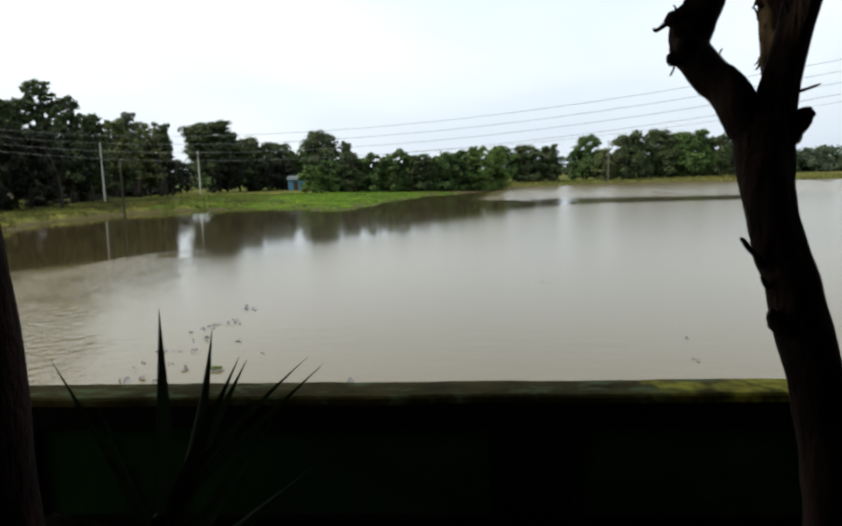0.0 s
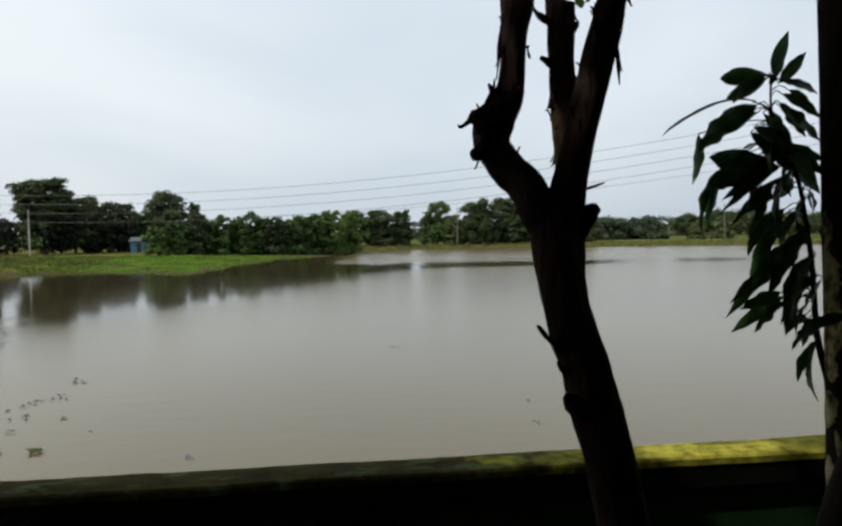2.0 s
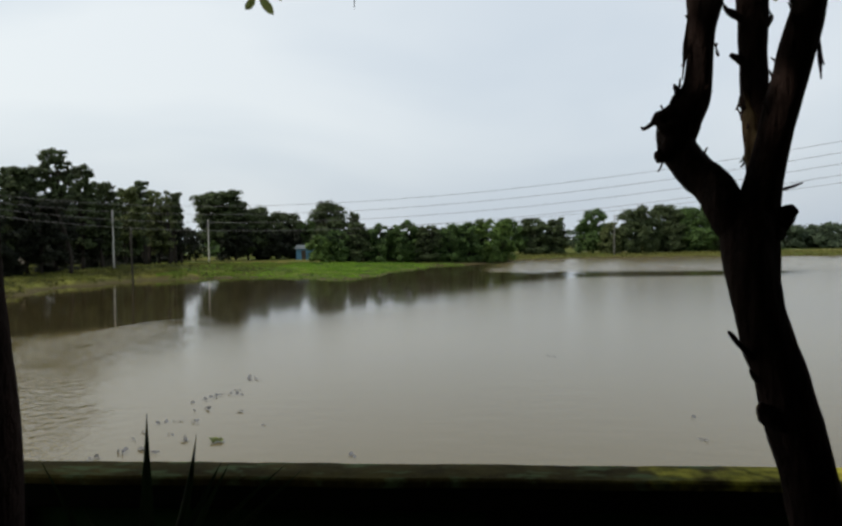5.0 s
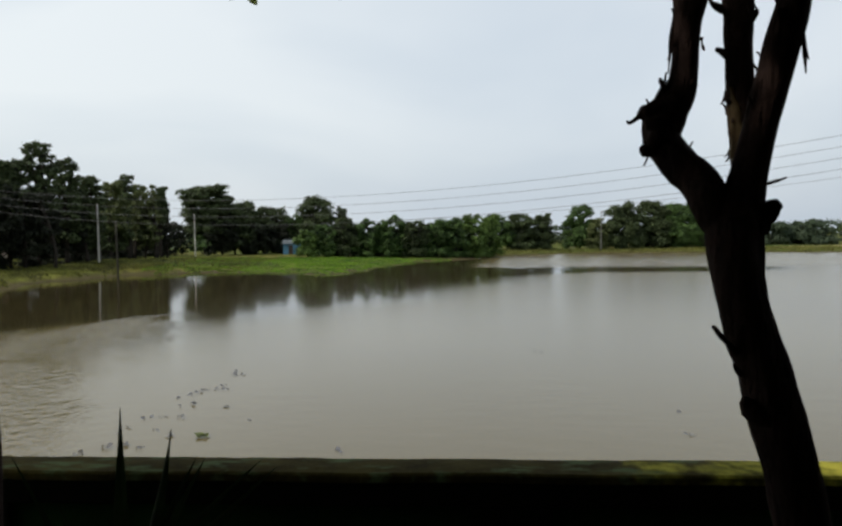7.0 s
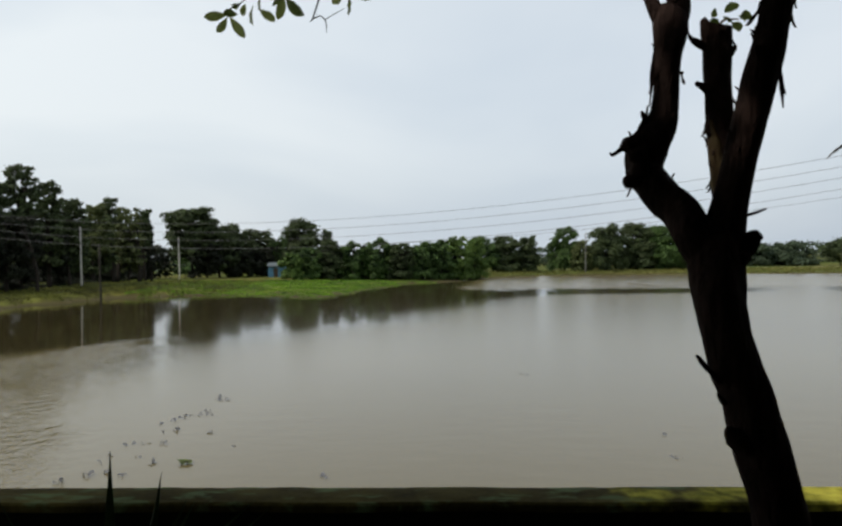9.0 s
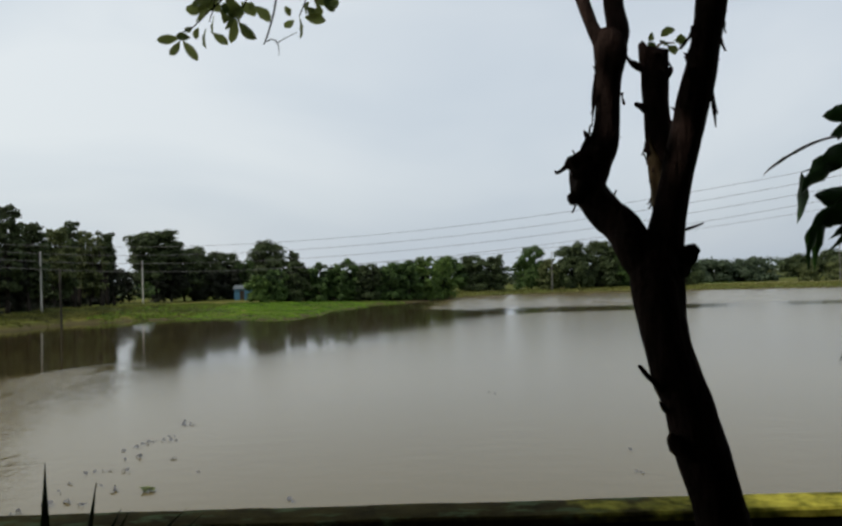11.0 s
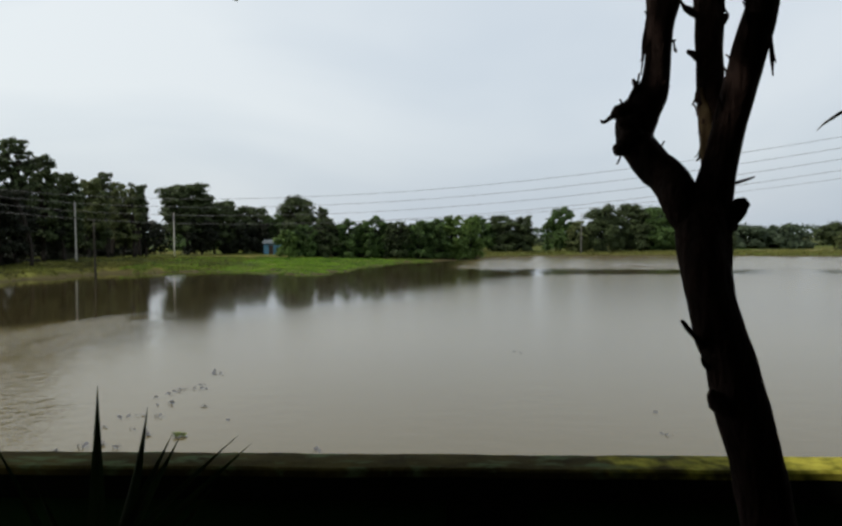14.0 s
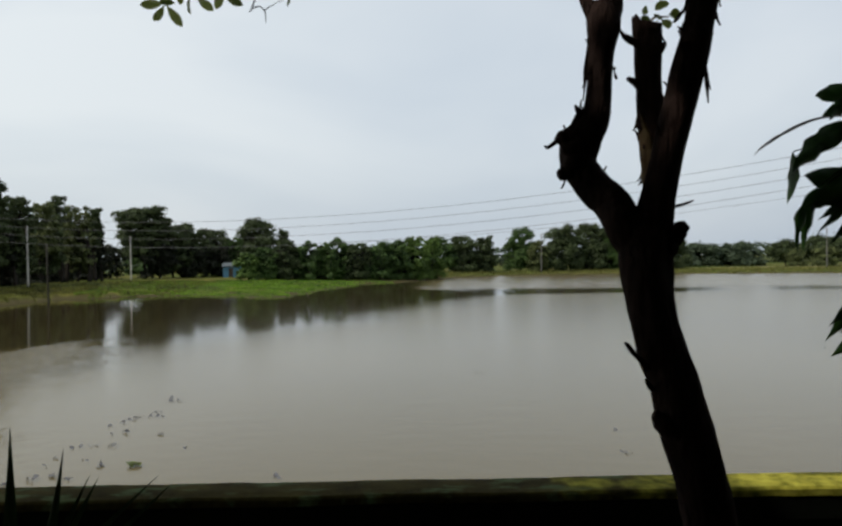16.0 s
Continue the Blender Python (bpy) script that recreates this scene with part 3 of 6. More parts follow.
# ---- unseen roof and walls added round the camera to keep light off the yard ----
SHADE_BACK, SHADE_FRONT, SHADE_Z = -2.6, 1.95, 2.85
for nm, (x0, x1, y0, y1, z0, z1), lab in (
        ("shade_wall_south", (-4.2, 5.2, SHADE_BACK - 0.2, SHADE_BACK, YARD_Z, SHADE_Z), "plain plastered wall added unseen behind the camera to block light"),
        ("shade_wall_west", (-4.4, -4.2, SHADE_BACK - 0.2, 1.9, YARD_Z, SHADE_Z), "plain plastered wall added unseen beside the camera to block light"),
        ("shade_wall_east", (5.2, 5.4, SHADE_BACK - 0.2, 1.9, YARD_Z, SHADE_Z), "plain plastered wall added unseen beside the camera to block light"),
        ("ceiling", (-4.6, 5.6, SHADE_BACK - 0.4, SHADE_FRONT, SHADE_Z + 0.004, SHADE_Z + 0.14), "plain slab added unseen above the camera to block light")):
    bm = bmesh.new()
    box(bm, x0, x1, y0, y1, z0, z1, 0.01)
    tagged(part(nm, bm, M_PLASTER), lab, "wall" if nm != "ceiling" else "ceiling", kind="structure")

# ---- boundary wall ----
WALL_TOP, WALL_T = 0.545, 0.228
wall = thing("boundary_wall", "low green-washed brick boundary wall with mossy top, above the water", "wall", (0, 3.326, 0), kind="structure")
wall.rotation_euler = (0, 0, math.atan(-0.0569))
WX0, WX1, BAY = -7.4, 8.2, 2.6


def wall_line(nx):
    """The worn, slightly wavy top of the wall as rows across its thickness."""
    bm = bmesh.new()
    xs = np.linspace(WX0, WX1, nx)
    prof = [(0.0, WALL_TOP - 0.045), (0.0, WALL_TOP - 0.014), (0.012, WALL_TOP - 0.002), (0.07, WALL_TOP + 0.003), (0.14, WALL_TOP + 0.003),
            (WALL_T - 0.008, WALL_TOP + 0.001), (WALL_T, WALL_TOP - 0.008), (WALL_T, WALL_TOP - 0.045)]
    rows = []
    for x in xs:
        row = []
        for y, z in prof:
            w = noise.noise(Vector((x * 1.7, y * 3, 0))) * 0.004 + noise.noise(Vector((x * 9, y * 20, 3))) * 0.0025
            row.append(bm.verts.new((x, y + w * 0.8, z + w)))
        rows.append(row)
    for a, b in zip(rows, rows[1:]):
        for k in range(len(prof)):
            bm.faces.new((a[k], b[k], b[(k + 1) % len(prof)], a[(k + 1) % len(prof)]))
    bm.faces.new(rows[0])
    bm.faces.new(list(reversed(rows[-1])))
    bmesh.ops.recalc_face_normals(bm, faces=bm.faces)
    return bm


part("coping", wall_line(420), M_COPING, wall, "moss-grown weathered cement top")
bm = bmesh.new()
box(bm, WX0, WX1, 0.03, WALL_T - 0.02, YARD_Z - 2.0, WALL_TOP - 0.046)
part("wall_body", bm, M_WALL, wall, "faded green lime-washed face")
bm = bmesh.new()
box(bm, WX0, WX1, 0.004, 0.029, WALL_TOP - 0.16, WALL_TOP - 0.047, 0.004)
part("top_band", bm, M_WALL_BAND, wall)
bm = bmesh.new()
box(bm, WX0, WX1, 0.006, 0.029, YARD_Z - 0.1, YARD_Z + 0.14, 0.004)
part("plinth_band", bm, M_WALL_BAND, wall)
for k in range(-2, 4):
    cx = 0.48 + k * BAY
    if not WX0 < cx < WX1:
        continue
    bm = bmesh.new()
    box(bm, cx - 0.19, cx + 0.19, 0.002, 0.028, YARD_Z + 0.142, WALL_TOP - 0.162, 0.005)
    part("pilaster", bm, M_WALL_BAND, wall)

# ---- foliage builder for the far trees ----
def leaf_cards(rng, centres, radii, count, size, flat=0.75, droop=0.25, scatter=0.55):
    """Folded leaf sprays on the shells of many clumps: (verts, quads)."""
    which = rng.choice(len(centres), count, p=radii ** 2 / (radii ** 2).sum())
    v = rng.normal(size=(count, 3))
    v /= np.linalg.norm(v, axis=1)[:, None]
    v[:, 2] = np.where(v[:, 2] < -0.35, -v[:, 2] * 0.6, v[:, 2])
    r = radii[which] * rng.uniform(0.5, 1.0, count) * np.where(rng.random(count) < 0.32, rng.uniform(1.0, 1.6, count), 1.0)
    pos = centres[which] + v * r[:, None] * np.array([1, 1, flat])
    nrm = v + rng.normal(scale=scatter, size=(count, 3))
    nrm /= np.linalg.norm(nrm, axis=1)[:, None]
    a = np.cross(nrm, rng.normal(size=(count, 3)))
    a /= np.linalg.norm(a, axis=1)[:, None] + 1e-9
    b = np.cross(nrm, a)
    s = size * rng.uniform(0.6, 1.4, count)[:, None]
    p0, p2 = pos - a * s, pos + a * s - np.array([0, 0, 1]) * s * droop
    p1, p3 = pos + b * s * 0.62 + nrm * s * 0.2, pos - b * s * 0.62 - nrm * s * 0.1
    verts = np.stack([p0, p1, p2, p3], 1).reshape(-1, 3)
    return verts, np.arange(count * 4).reshape(-1, 4)


def far_tree(name, x, y, width, top, seed, leaf, label, category="tree", base=None, style="round", leaves=2600, trunk_h=0.3, size=None, group="trees on the far bank"):
    rng = np.random.default_rng(seed)
    zb = float(ground_height(x, y)) - 0.15 if base is None else base
    h = top - zb
    t = thing(name, label, category, (x, y, zb), group)
    n = {"round": 52, "bush": 60, "layer": 44, "tall": 46}[style]
    rx, z0 = width / 2, h * trunk_h
    c = rng.normal(size=(n, 3))
    c /= np.linalg.norm(c, axis=1)[:, None]
    c *= rng.uniform(0.15, 1.0, n)[:, None] ** 0.5
    hz = (h - z0) / 2
    if style == "bush":
        c[:, 2] = rng.uniform(-1, 1, n)
        c[: n // 3, 2] = -1.2
        c[:, :2] *= np.sqrt(np.clip(1 - np.clip(c[:, 2], 0, 1) ** 2.5, 0.05, 1))[:, None]
    if style == "layer":
        c[:, 2] = np.round(c[:, 2] * 3.5) / 3.5 + rng.normal(scale=0.06, size=n)
        c[:, :2] *= 1.2
    if style == "tall":
        c[:, :2] *= (0.7 + 0.3 * (1 - np.abs(c[:, 2])))[:, None]
    if style == "round" and trunk_h < 0.05:
        c[: n // 3, 2] = -1.15
        c[: n // 3, :2] *= 1.15
    rad = rng.uniform(0.24, 0.46, n) * min(rx, hz * 1.3)
    cen = c * np.array([rx * 0.78, rx * 0.78, hz * 0.8]) + np.array([0, 0, z0 + hz])
    low = z0 * 0.7 + 0.35 * rad
    cen[:, 2] = np.maximum(cen[:, 2], low)
    cen[:, 2] = np.minimum(cen[:, 2], h - rad * (0.5 if style == "layer" else 0.72) - 0.25 * h * (np.hypot(cen[:, 0], cen[:, 1]) / rx) ** 2 * {"bush": 1.25, "layer": 0.4, "tall": 0.6, "round": 1.0}[style])
    k = np.argmax(cen[:, 2])
    cen[k, :2] *= 0.6
    cen[k, 2] = h - rad[k] * 0.75
    for j in [q for q in range(n) if q != k][:5]:
        cen[j] = cen[k] + rng.normal(size=3) * rad[k] * np.array([0.75, 0.75, 0]) - np.array([0, 0, rad[k] * rng.uniform(0.35, 1.2)])
    flat = 0.42 if style == "layer" else 0.78
    verts, quads4 = leaf_cards(rng, cen, rad, leaves, size or 0.018 * (width + h) / 2 + 0.10, flat)
    raw("crown", verts, quads4, leaf, t)
    bm = bmesh.new()
    r0 = 0.018 * h + 0.05
    lean = rng.normal(scale=0.04, size=2) * h
    tube(bm, [(0, 0, 0, r0 * 1.25), (lean[0] * 0.3, lean[1] * 0.3, z0 * 0.6, r0), (lean[0], lean[1], z0 + hz * 0.7, r0 * 0.6), (lean[0], lean[1], z0 + hz * 1.5, r0 * 0.2)], n=8, seg=7, rough=0.1, freq=2)
    for k in rng.choice(n, min(n, 9), replace=False):
        s = rng.uniform(0.55, 1.1)
        p0 = np.array([lean[0] * s, lean[1] * s, z0 * s + hz * 0.15])
        m = (p0 + cen[k]) / 2 + np.array([0, 0, 0.08 * h])
        tube(bm, [(*p0, r0 * 0.45), (*m, r0 * 0.3), (*cen[k], r0 * 0.1)], n=6, seg=5)
    part("trunk", bm, M_BARK_FAR, t, smooth=True)
    return t


def lobed_tree(name, x, y, width, top, seed, leaf, label, category="tree", low=0.12, flat=0.72, taper=0.6, bulk=0.42, ring=5, dense=0.78, size=0.15, trunks=1,
               group="trees on the far bank"):
    """A crown of distinct lobes, each a cluster of leafy clumps with gaps between; low: the share of the height left clear below."""
    rng = np.random.default_rng(seed)
    zb = float(ground_height(x, y)) - 0.12
    h, rx = top - zb, width / 2
    t = thing(name, label, category, (x, y, zb), group)
    cen, rad, mains = [], [], []
    R0 = min(rx * bulk, 0.4 * h * (1 - low) / flat)
    rise = h * (1 - low) - 2 * R0 * flat
    tiers = max(2, round(rise / (R0 * flat * 0.8)) + 1)
    for j in range(tiers):
        u = j / (tiers - 1)
        wide = (1 - taper * u ** 1.5) * (0.82 + 0.18 * min(1.0, 3 * u))
        per = max(3, round(ring * wide))
        for q in range(per):
            R = R0 * rng.uniform(0.75, 1.15) * (1 - 0.2 * u)
            a = 2 * PI * (q + 0.5 * j) / per + rng.uniform(-0.6, 0.6)
            reach = max(0.0, rx - R) * wide * rng.uniform(0.4, 1.1)
            c = np.array([reach * math.cos(a), reach * math.sin(a), h - R * flat - rise * (1 - u) - rng.uniform(-0.35 * (j < tiers - 1), 0.8) * R * flat * (j < tiers - 1 or q > 0)])
            c[2] = max(c[2], low * h + 0.6 * R * flat)
            mains.append((c, R))
            for _ in range(16):
                v = rng.normal(size=3)
                v *= rng.uniform(0.15, 0.72) / np.linalg.norm(v)
                cen.append(c + v * R * np.array([1, 1, flat]))
                rad.append(R * rng.uniform(0.28, 0.52))
    leaves = int(dense * sum(R * R for _, R in mains) / (size * size) * 8.0)
    verts, quads4 = leaf_cards(rng, np.array(cen), np.array(rad), leaves, size, 0.8, 0.3, 0.4)
    raw("crown", verts, quads4, leaf, t)
    r0 = 0.012 * h + 0.06
    for k in range(trunks):
        bm = bmesh.new()
        bx = (k - (trunks - 1) / 2) * width / max(2, trunks) + rng.normal() * 0.15
        lean = rng.normal(scale=0.03) * h
        tube(bm, [(bx, 0, 0, r0 * 1.3), (bx + lean * 0.4, 0, h * 0.25, r0), (bx * 0.8 + lean, 0, h * 0.55, r0 * 0.7), (bx * 0.5 + lean, 0, h * 0.85, r0 * 0.25)], n=9, seg=7, rough=0.1, freq=2)
        for c, R in mains[k::trunks * 3]:
            p0 = np.array([bx * 0.9 + lean * 0.6, 0, min(c[2] * 0.7, h * 0.45)])
            m = (p0 + c) / 2 + np.array([0, 0, 0.05 * h])
            tube(bm, [(*p0, r0 * 0.5), (*m, r0 * 0.34), (*c, r0 * 0.12)], n=6, seg=5)
        part("trunk", bm, M_BARK_FAR, t, smooth=True)
    return t


BIG = "tall dark broadleaf tree with a ragged crown on the bank"
FAR = [
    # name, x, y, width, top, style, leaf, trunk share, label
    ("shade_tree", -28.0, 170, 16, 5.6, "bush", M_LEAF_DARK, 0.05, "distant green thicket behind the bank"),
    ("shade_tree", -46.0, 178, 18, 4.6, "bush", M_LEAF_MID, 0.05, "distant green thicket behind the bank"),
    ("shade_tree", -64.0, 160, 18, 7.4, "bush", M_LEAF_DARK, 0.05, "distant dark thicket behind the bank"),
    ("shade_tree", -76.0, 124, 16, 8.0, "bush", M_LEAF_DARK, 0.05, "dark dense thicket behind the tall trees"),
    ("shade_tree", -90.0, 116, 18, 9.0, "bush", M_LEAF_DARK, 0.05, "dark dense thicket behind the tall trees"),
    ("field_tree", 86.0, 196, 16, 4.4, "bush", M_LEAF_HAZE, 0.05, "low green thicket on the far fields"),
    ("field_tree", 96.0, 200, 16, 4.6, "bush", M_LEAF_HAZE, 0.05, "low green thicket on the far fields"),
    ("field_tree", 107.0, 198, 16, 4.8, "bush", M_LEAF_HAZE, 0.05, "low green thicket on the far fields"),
    ("field_tree", 113.0, 180, 5, 2.6, "bush", M_LEAF_OLIVE, 0.05, "small olive bush on the far fields"),
    ("fruit_tree", 17.8, 160, 8.2, 6.4, "round", M_LEAF_MID, 0.04, "green rounded tree beyond the flood"),
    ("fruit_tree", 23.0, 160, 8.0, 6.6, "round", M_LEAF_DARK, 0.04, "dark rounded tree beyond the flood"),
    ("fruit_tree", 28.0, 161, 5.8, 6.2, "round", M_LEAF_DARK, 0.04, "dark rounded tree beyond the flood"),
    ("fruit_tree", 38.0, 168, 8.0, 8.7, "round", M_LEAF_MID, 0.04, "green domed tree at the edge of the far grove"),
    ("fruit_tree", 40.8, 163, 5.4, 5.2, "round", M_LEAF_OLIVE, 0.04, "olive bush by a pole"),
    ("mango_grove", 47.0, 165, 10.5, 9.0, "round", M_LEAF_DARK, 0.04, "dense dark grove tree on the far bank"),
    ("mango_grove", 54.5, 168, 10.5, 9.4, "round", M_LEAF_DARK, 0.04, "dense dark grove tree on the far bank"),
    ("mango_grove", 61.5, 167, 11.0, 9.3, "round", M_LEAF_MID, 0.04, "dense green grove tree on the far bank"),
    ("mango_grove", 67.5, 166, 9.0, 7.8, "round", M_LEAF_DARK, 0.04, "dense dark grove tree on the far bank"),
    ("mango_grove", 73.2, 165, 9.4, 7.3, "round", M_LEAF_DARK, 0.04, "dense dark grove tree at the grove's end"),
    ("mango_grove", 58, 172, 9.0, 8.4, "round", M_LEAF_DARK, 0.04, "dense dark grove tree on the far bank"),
    ("field_tree", 116.5, 190, 9.5, 5.6, "round", M_LEAF_DARK, 0.1, "dark green tree on the far fields"),
    ("field_tree", 123.0, 186, 10, 6.4, "round", M_LEAF_DARK, 0.1, "dark green tree on the far fields"),
    ("field_tree", 121.0, 180, 6, 3.2, "bush", M_LEAF_OLIVE, 0.05, "olive-green sapling on the far fields"),
    ("field_tree", 130.0, 182, 11, 6.8, "round", M_LEAF_DARK, 0.1, "dark green tree on the far fields"),
    ("field_tree", 136.0, 176, 8, 3.6, "bush", M_LEAF_OLIVE, 0.05, "olive-green bush on the far fields"),
    ("field_tree", 144, 182, 11, 5.6, "round", M_LEAF_DARK, 0.1, "dark green tree on the far fields"),
    ("field_tree", 157, 186, 14, 5.6, "round", M_LEAF_DARK, 0.1, "dark green tree on the far fields"),
    ("field_tree", 170, 186, 14, 5.2, "round", M_LEAF_OLIVE, 0.1, "olive-green tree on the far fields"),
    ("field_tree", 186, 186, 16, 5.4, "round", M_LEAF_DARK, 0.1, "dark green tree on the far fields"),
]
for k, (nm, x, y, w, top, style, leaf, share, lab) in enumerate(FAR):
    if nm in ("fruit_tree", "mango_grove"):
        lobed_tree(nm, x, y, w * 1.38, top + 0.2, 100 + k, leaf, lab, low=0.0, flat=0.68, taper=0.55, bulk=0.34, ring=8, dense=0.58, size=0.22)
        continue
    far_tree(nm, x, y, w * 1.22, top + 0.25, 100 + k, leaf, lab, style=style, trunk_h=share * 0.75, leaves=int((2600 + 420 * w) * (1.9 if style == "bush" else 1.35)))

# low dark skirts: the shade below the crowns is put into their leaf colour
SKIRT = "dark dense tree with boughs hanging near the ground"
THIN = "slender green tree with several crowns on the bank"
WOODS = [
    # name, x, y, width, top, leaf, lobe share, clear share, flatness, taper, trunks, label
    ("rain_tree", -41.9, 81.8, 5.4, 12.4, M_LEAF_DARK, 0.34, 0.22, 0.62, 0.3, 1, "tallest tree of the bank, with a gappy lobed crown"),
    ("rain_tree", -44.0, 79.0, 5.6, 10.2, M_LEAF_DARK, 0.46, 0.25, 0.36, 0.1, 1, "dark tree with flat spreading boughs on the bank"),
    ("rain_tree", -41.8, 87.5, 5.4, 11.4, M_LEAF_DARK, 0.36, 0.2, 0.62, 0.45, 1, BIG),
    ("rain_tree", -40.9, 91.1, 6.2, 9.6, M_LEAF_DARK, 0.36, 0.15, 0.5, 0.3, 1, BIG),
    ("shade_tree", -41.4, 77.6, 8.4, 7.3, M_LEAF_SHADED, 0.33, 0.10, 0.75, 0.2, 3, SKIRT),
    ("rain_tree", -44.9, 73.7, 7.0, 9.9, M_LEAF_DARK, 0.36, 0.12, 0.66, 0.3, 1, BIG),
    ("shade_tree", -42.6, 89.5, 7.4, 7.0, M_LEAF_SHADED, 0.33, 0.13, 0.75, 0.25, 3, SKIRT),
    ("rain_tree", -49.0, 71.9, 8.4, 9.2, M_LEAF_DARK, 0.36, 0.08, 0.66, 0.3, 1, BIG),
    ("shade_tree", -44.5, 71.8, 8.6, 5.6, M_LEAF_SHADED, 0.33, 0.06, 0.75, 0.2, 2, SKIRT),
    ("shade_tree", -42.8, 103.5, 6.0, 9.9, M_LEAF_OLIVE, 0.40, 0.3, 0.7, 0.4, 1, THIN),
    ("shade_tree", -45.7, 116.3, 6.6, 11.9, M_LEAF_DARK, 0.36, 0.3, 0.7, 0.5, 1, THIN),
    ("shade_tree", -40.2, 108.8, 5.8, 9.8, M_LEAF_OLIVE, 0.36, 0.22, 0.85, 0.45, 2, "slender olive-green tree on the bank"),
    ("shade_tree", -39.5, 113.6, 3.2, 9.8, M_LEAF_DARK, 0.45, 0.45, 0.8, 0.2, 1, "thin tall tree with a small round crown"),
    ("shade_tree", -39.9, 115.6, 3.2, 7.4, M_LEAF_SHADED, 0.36, 0.14, 0.9, 0.2, 2, SKIRT),
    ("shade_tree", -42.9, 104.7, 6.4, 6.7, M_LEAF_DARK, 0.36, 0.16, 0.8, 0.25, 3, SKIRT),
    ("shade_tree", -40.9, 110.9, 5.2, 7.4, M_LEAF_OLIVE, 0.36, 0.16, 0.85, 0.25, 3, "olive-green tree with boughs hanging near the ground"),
    ("shade_tree", -47.5, 108.0, 6.5, 5.2, M_LEAF_SHADED, 0.36, 0.15, 0.8, 0.2, 3, SKIRT),
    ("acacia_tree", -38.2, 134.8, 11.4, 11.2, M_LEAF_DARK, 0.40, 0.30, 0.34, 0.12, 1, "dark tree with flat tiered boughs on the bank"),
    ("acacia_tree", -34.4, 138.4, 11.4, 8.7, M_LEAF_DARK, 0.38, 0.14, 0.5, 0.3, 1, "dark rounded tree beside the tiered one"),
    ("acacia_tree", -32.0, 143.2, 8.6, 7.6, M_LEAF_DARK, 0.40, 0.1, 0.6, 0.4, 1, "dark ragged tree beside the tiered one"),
    ("shade_tree", -35.4, 133.2, 8.2, 4.9, M_LEAF_SHADED, 0.33, 0.02, 0.75, 0.3, 1, "dark dense thicket under the tiered tree"),
    ("shade_tree", -30.6, 138.5, 8.6, 4.2, M_LEAF_SHADED, 0.33, 0.02, 0.75, 0.3, 1, "dark dense thicket under the tiered tree"),
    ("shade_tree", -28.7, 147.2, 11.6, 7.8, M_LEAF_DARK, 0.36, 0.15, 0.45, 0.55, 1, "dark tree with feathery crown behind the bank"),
    ("shade_tree", -27.2, 143.3, 7.6, 4.6, M_LEAF_SHADED, 0.36, 0.02, 0.75, 0.3, 1, "dark low thicket behind the bank"),
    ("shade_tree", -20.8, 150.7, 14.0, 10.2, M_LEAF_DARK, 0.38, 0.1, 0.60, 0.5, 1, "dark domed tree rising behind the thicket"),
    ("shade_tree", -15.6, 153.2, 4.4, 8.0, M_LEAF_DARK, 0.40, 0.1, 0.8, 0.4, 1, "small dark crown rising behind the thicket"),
    ("shade_tree", -24.9, 147.8, 6.4, 6.4, M_LEAF_MID, 0.36, 0.05, 0.75, 0.4, 1, "green low tree behind the thicket"),
]
for k, (nm, x, y, w, top, leaf, bulk, low, flat, taper, trunks, lab) in enumerate(WOODS):
    lobed_tree(nm, x, y, w, top, 700 + k, leaf, lab, bulk=bulk, low=low, flat=flat, taper=taper, trunks=trunks, ring=7 if y > 130 else 6, dense=0.62, size=0.10 + 0.0006 * y)

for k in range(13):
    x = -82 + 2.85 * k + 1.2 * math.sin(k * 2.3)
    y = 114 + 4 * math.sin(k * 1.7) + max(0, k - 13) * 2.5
    far_tree("understorey_bush", x, y, 6.4 + 1.2 * math.sin(k), 2.6 + 1.0 * math.sin(k * 1.3), 500 + k, M_LEAF_SHADED, "dark bush in the shade under the bank's trees", "bush",
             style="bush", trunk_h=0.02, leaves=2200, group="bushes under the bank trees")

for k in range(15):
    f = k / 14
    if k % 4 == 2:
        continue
    far_tree("understorey_bush", -43.6 + 0.6 * f + 0.7 * math.sin(k * 2.9), 73.5 + 36 * f, 3.6 + 0.8 * math.sin(k * 1.7), -0.55 + 0.35 * math.sin(k * 2.1), 590 + k, M_LEAF_SHADED,
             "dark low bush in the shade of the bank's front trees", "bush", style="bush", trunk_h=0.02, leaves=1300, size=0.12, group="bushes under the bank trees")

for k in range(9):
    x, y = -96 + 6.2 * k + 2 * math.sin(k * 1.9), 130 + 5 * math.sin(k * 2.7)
    far_tree("understorey_bush", x, y, 11.5, (7.0 if k < 8 else 4.2) + 0.8 * math.sin(k * 1.7), 560 + k, M_LEAF_SHADED, "dark dense bush closing the gaps behind the bank's trees", "bush",
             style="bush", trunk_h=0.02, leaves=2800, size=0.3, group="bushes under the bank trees")

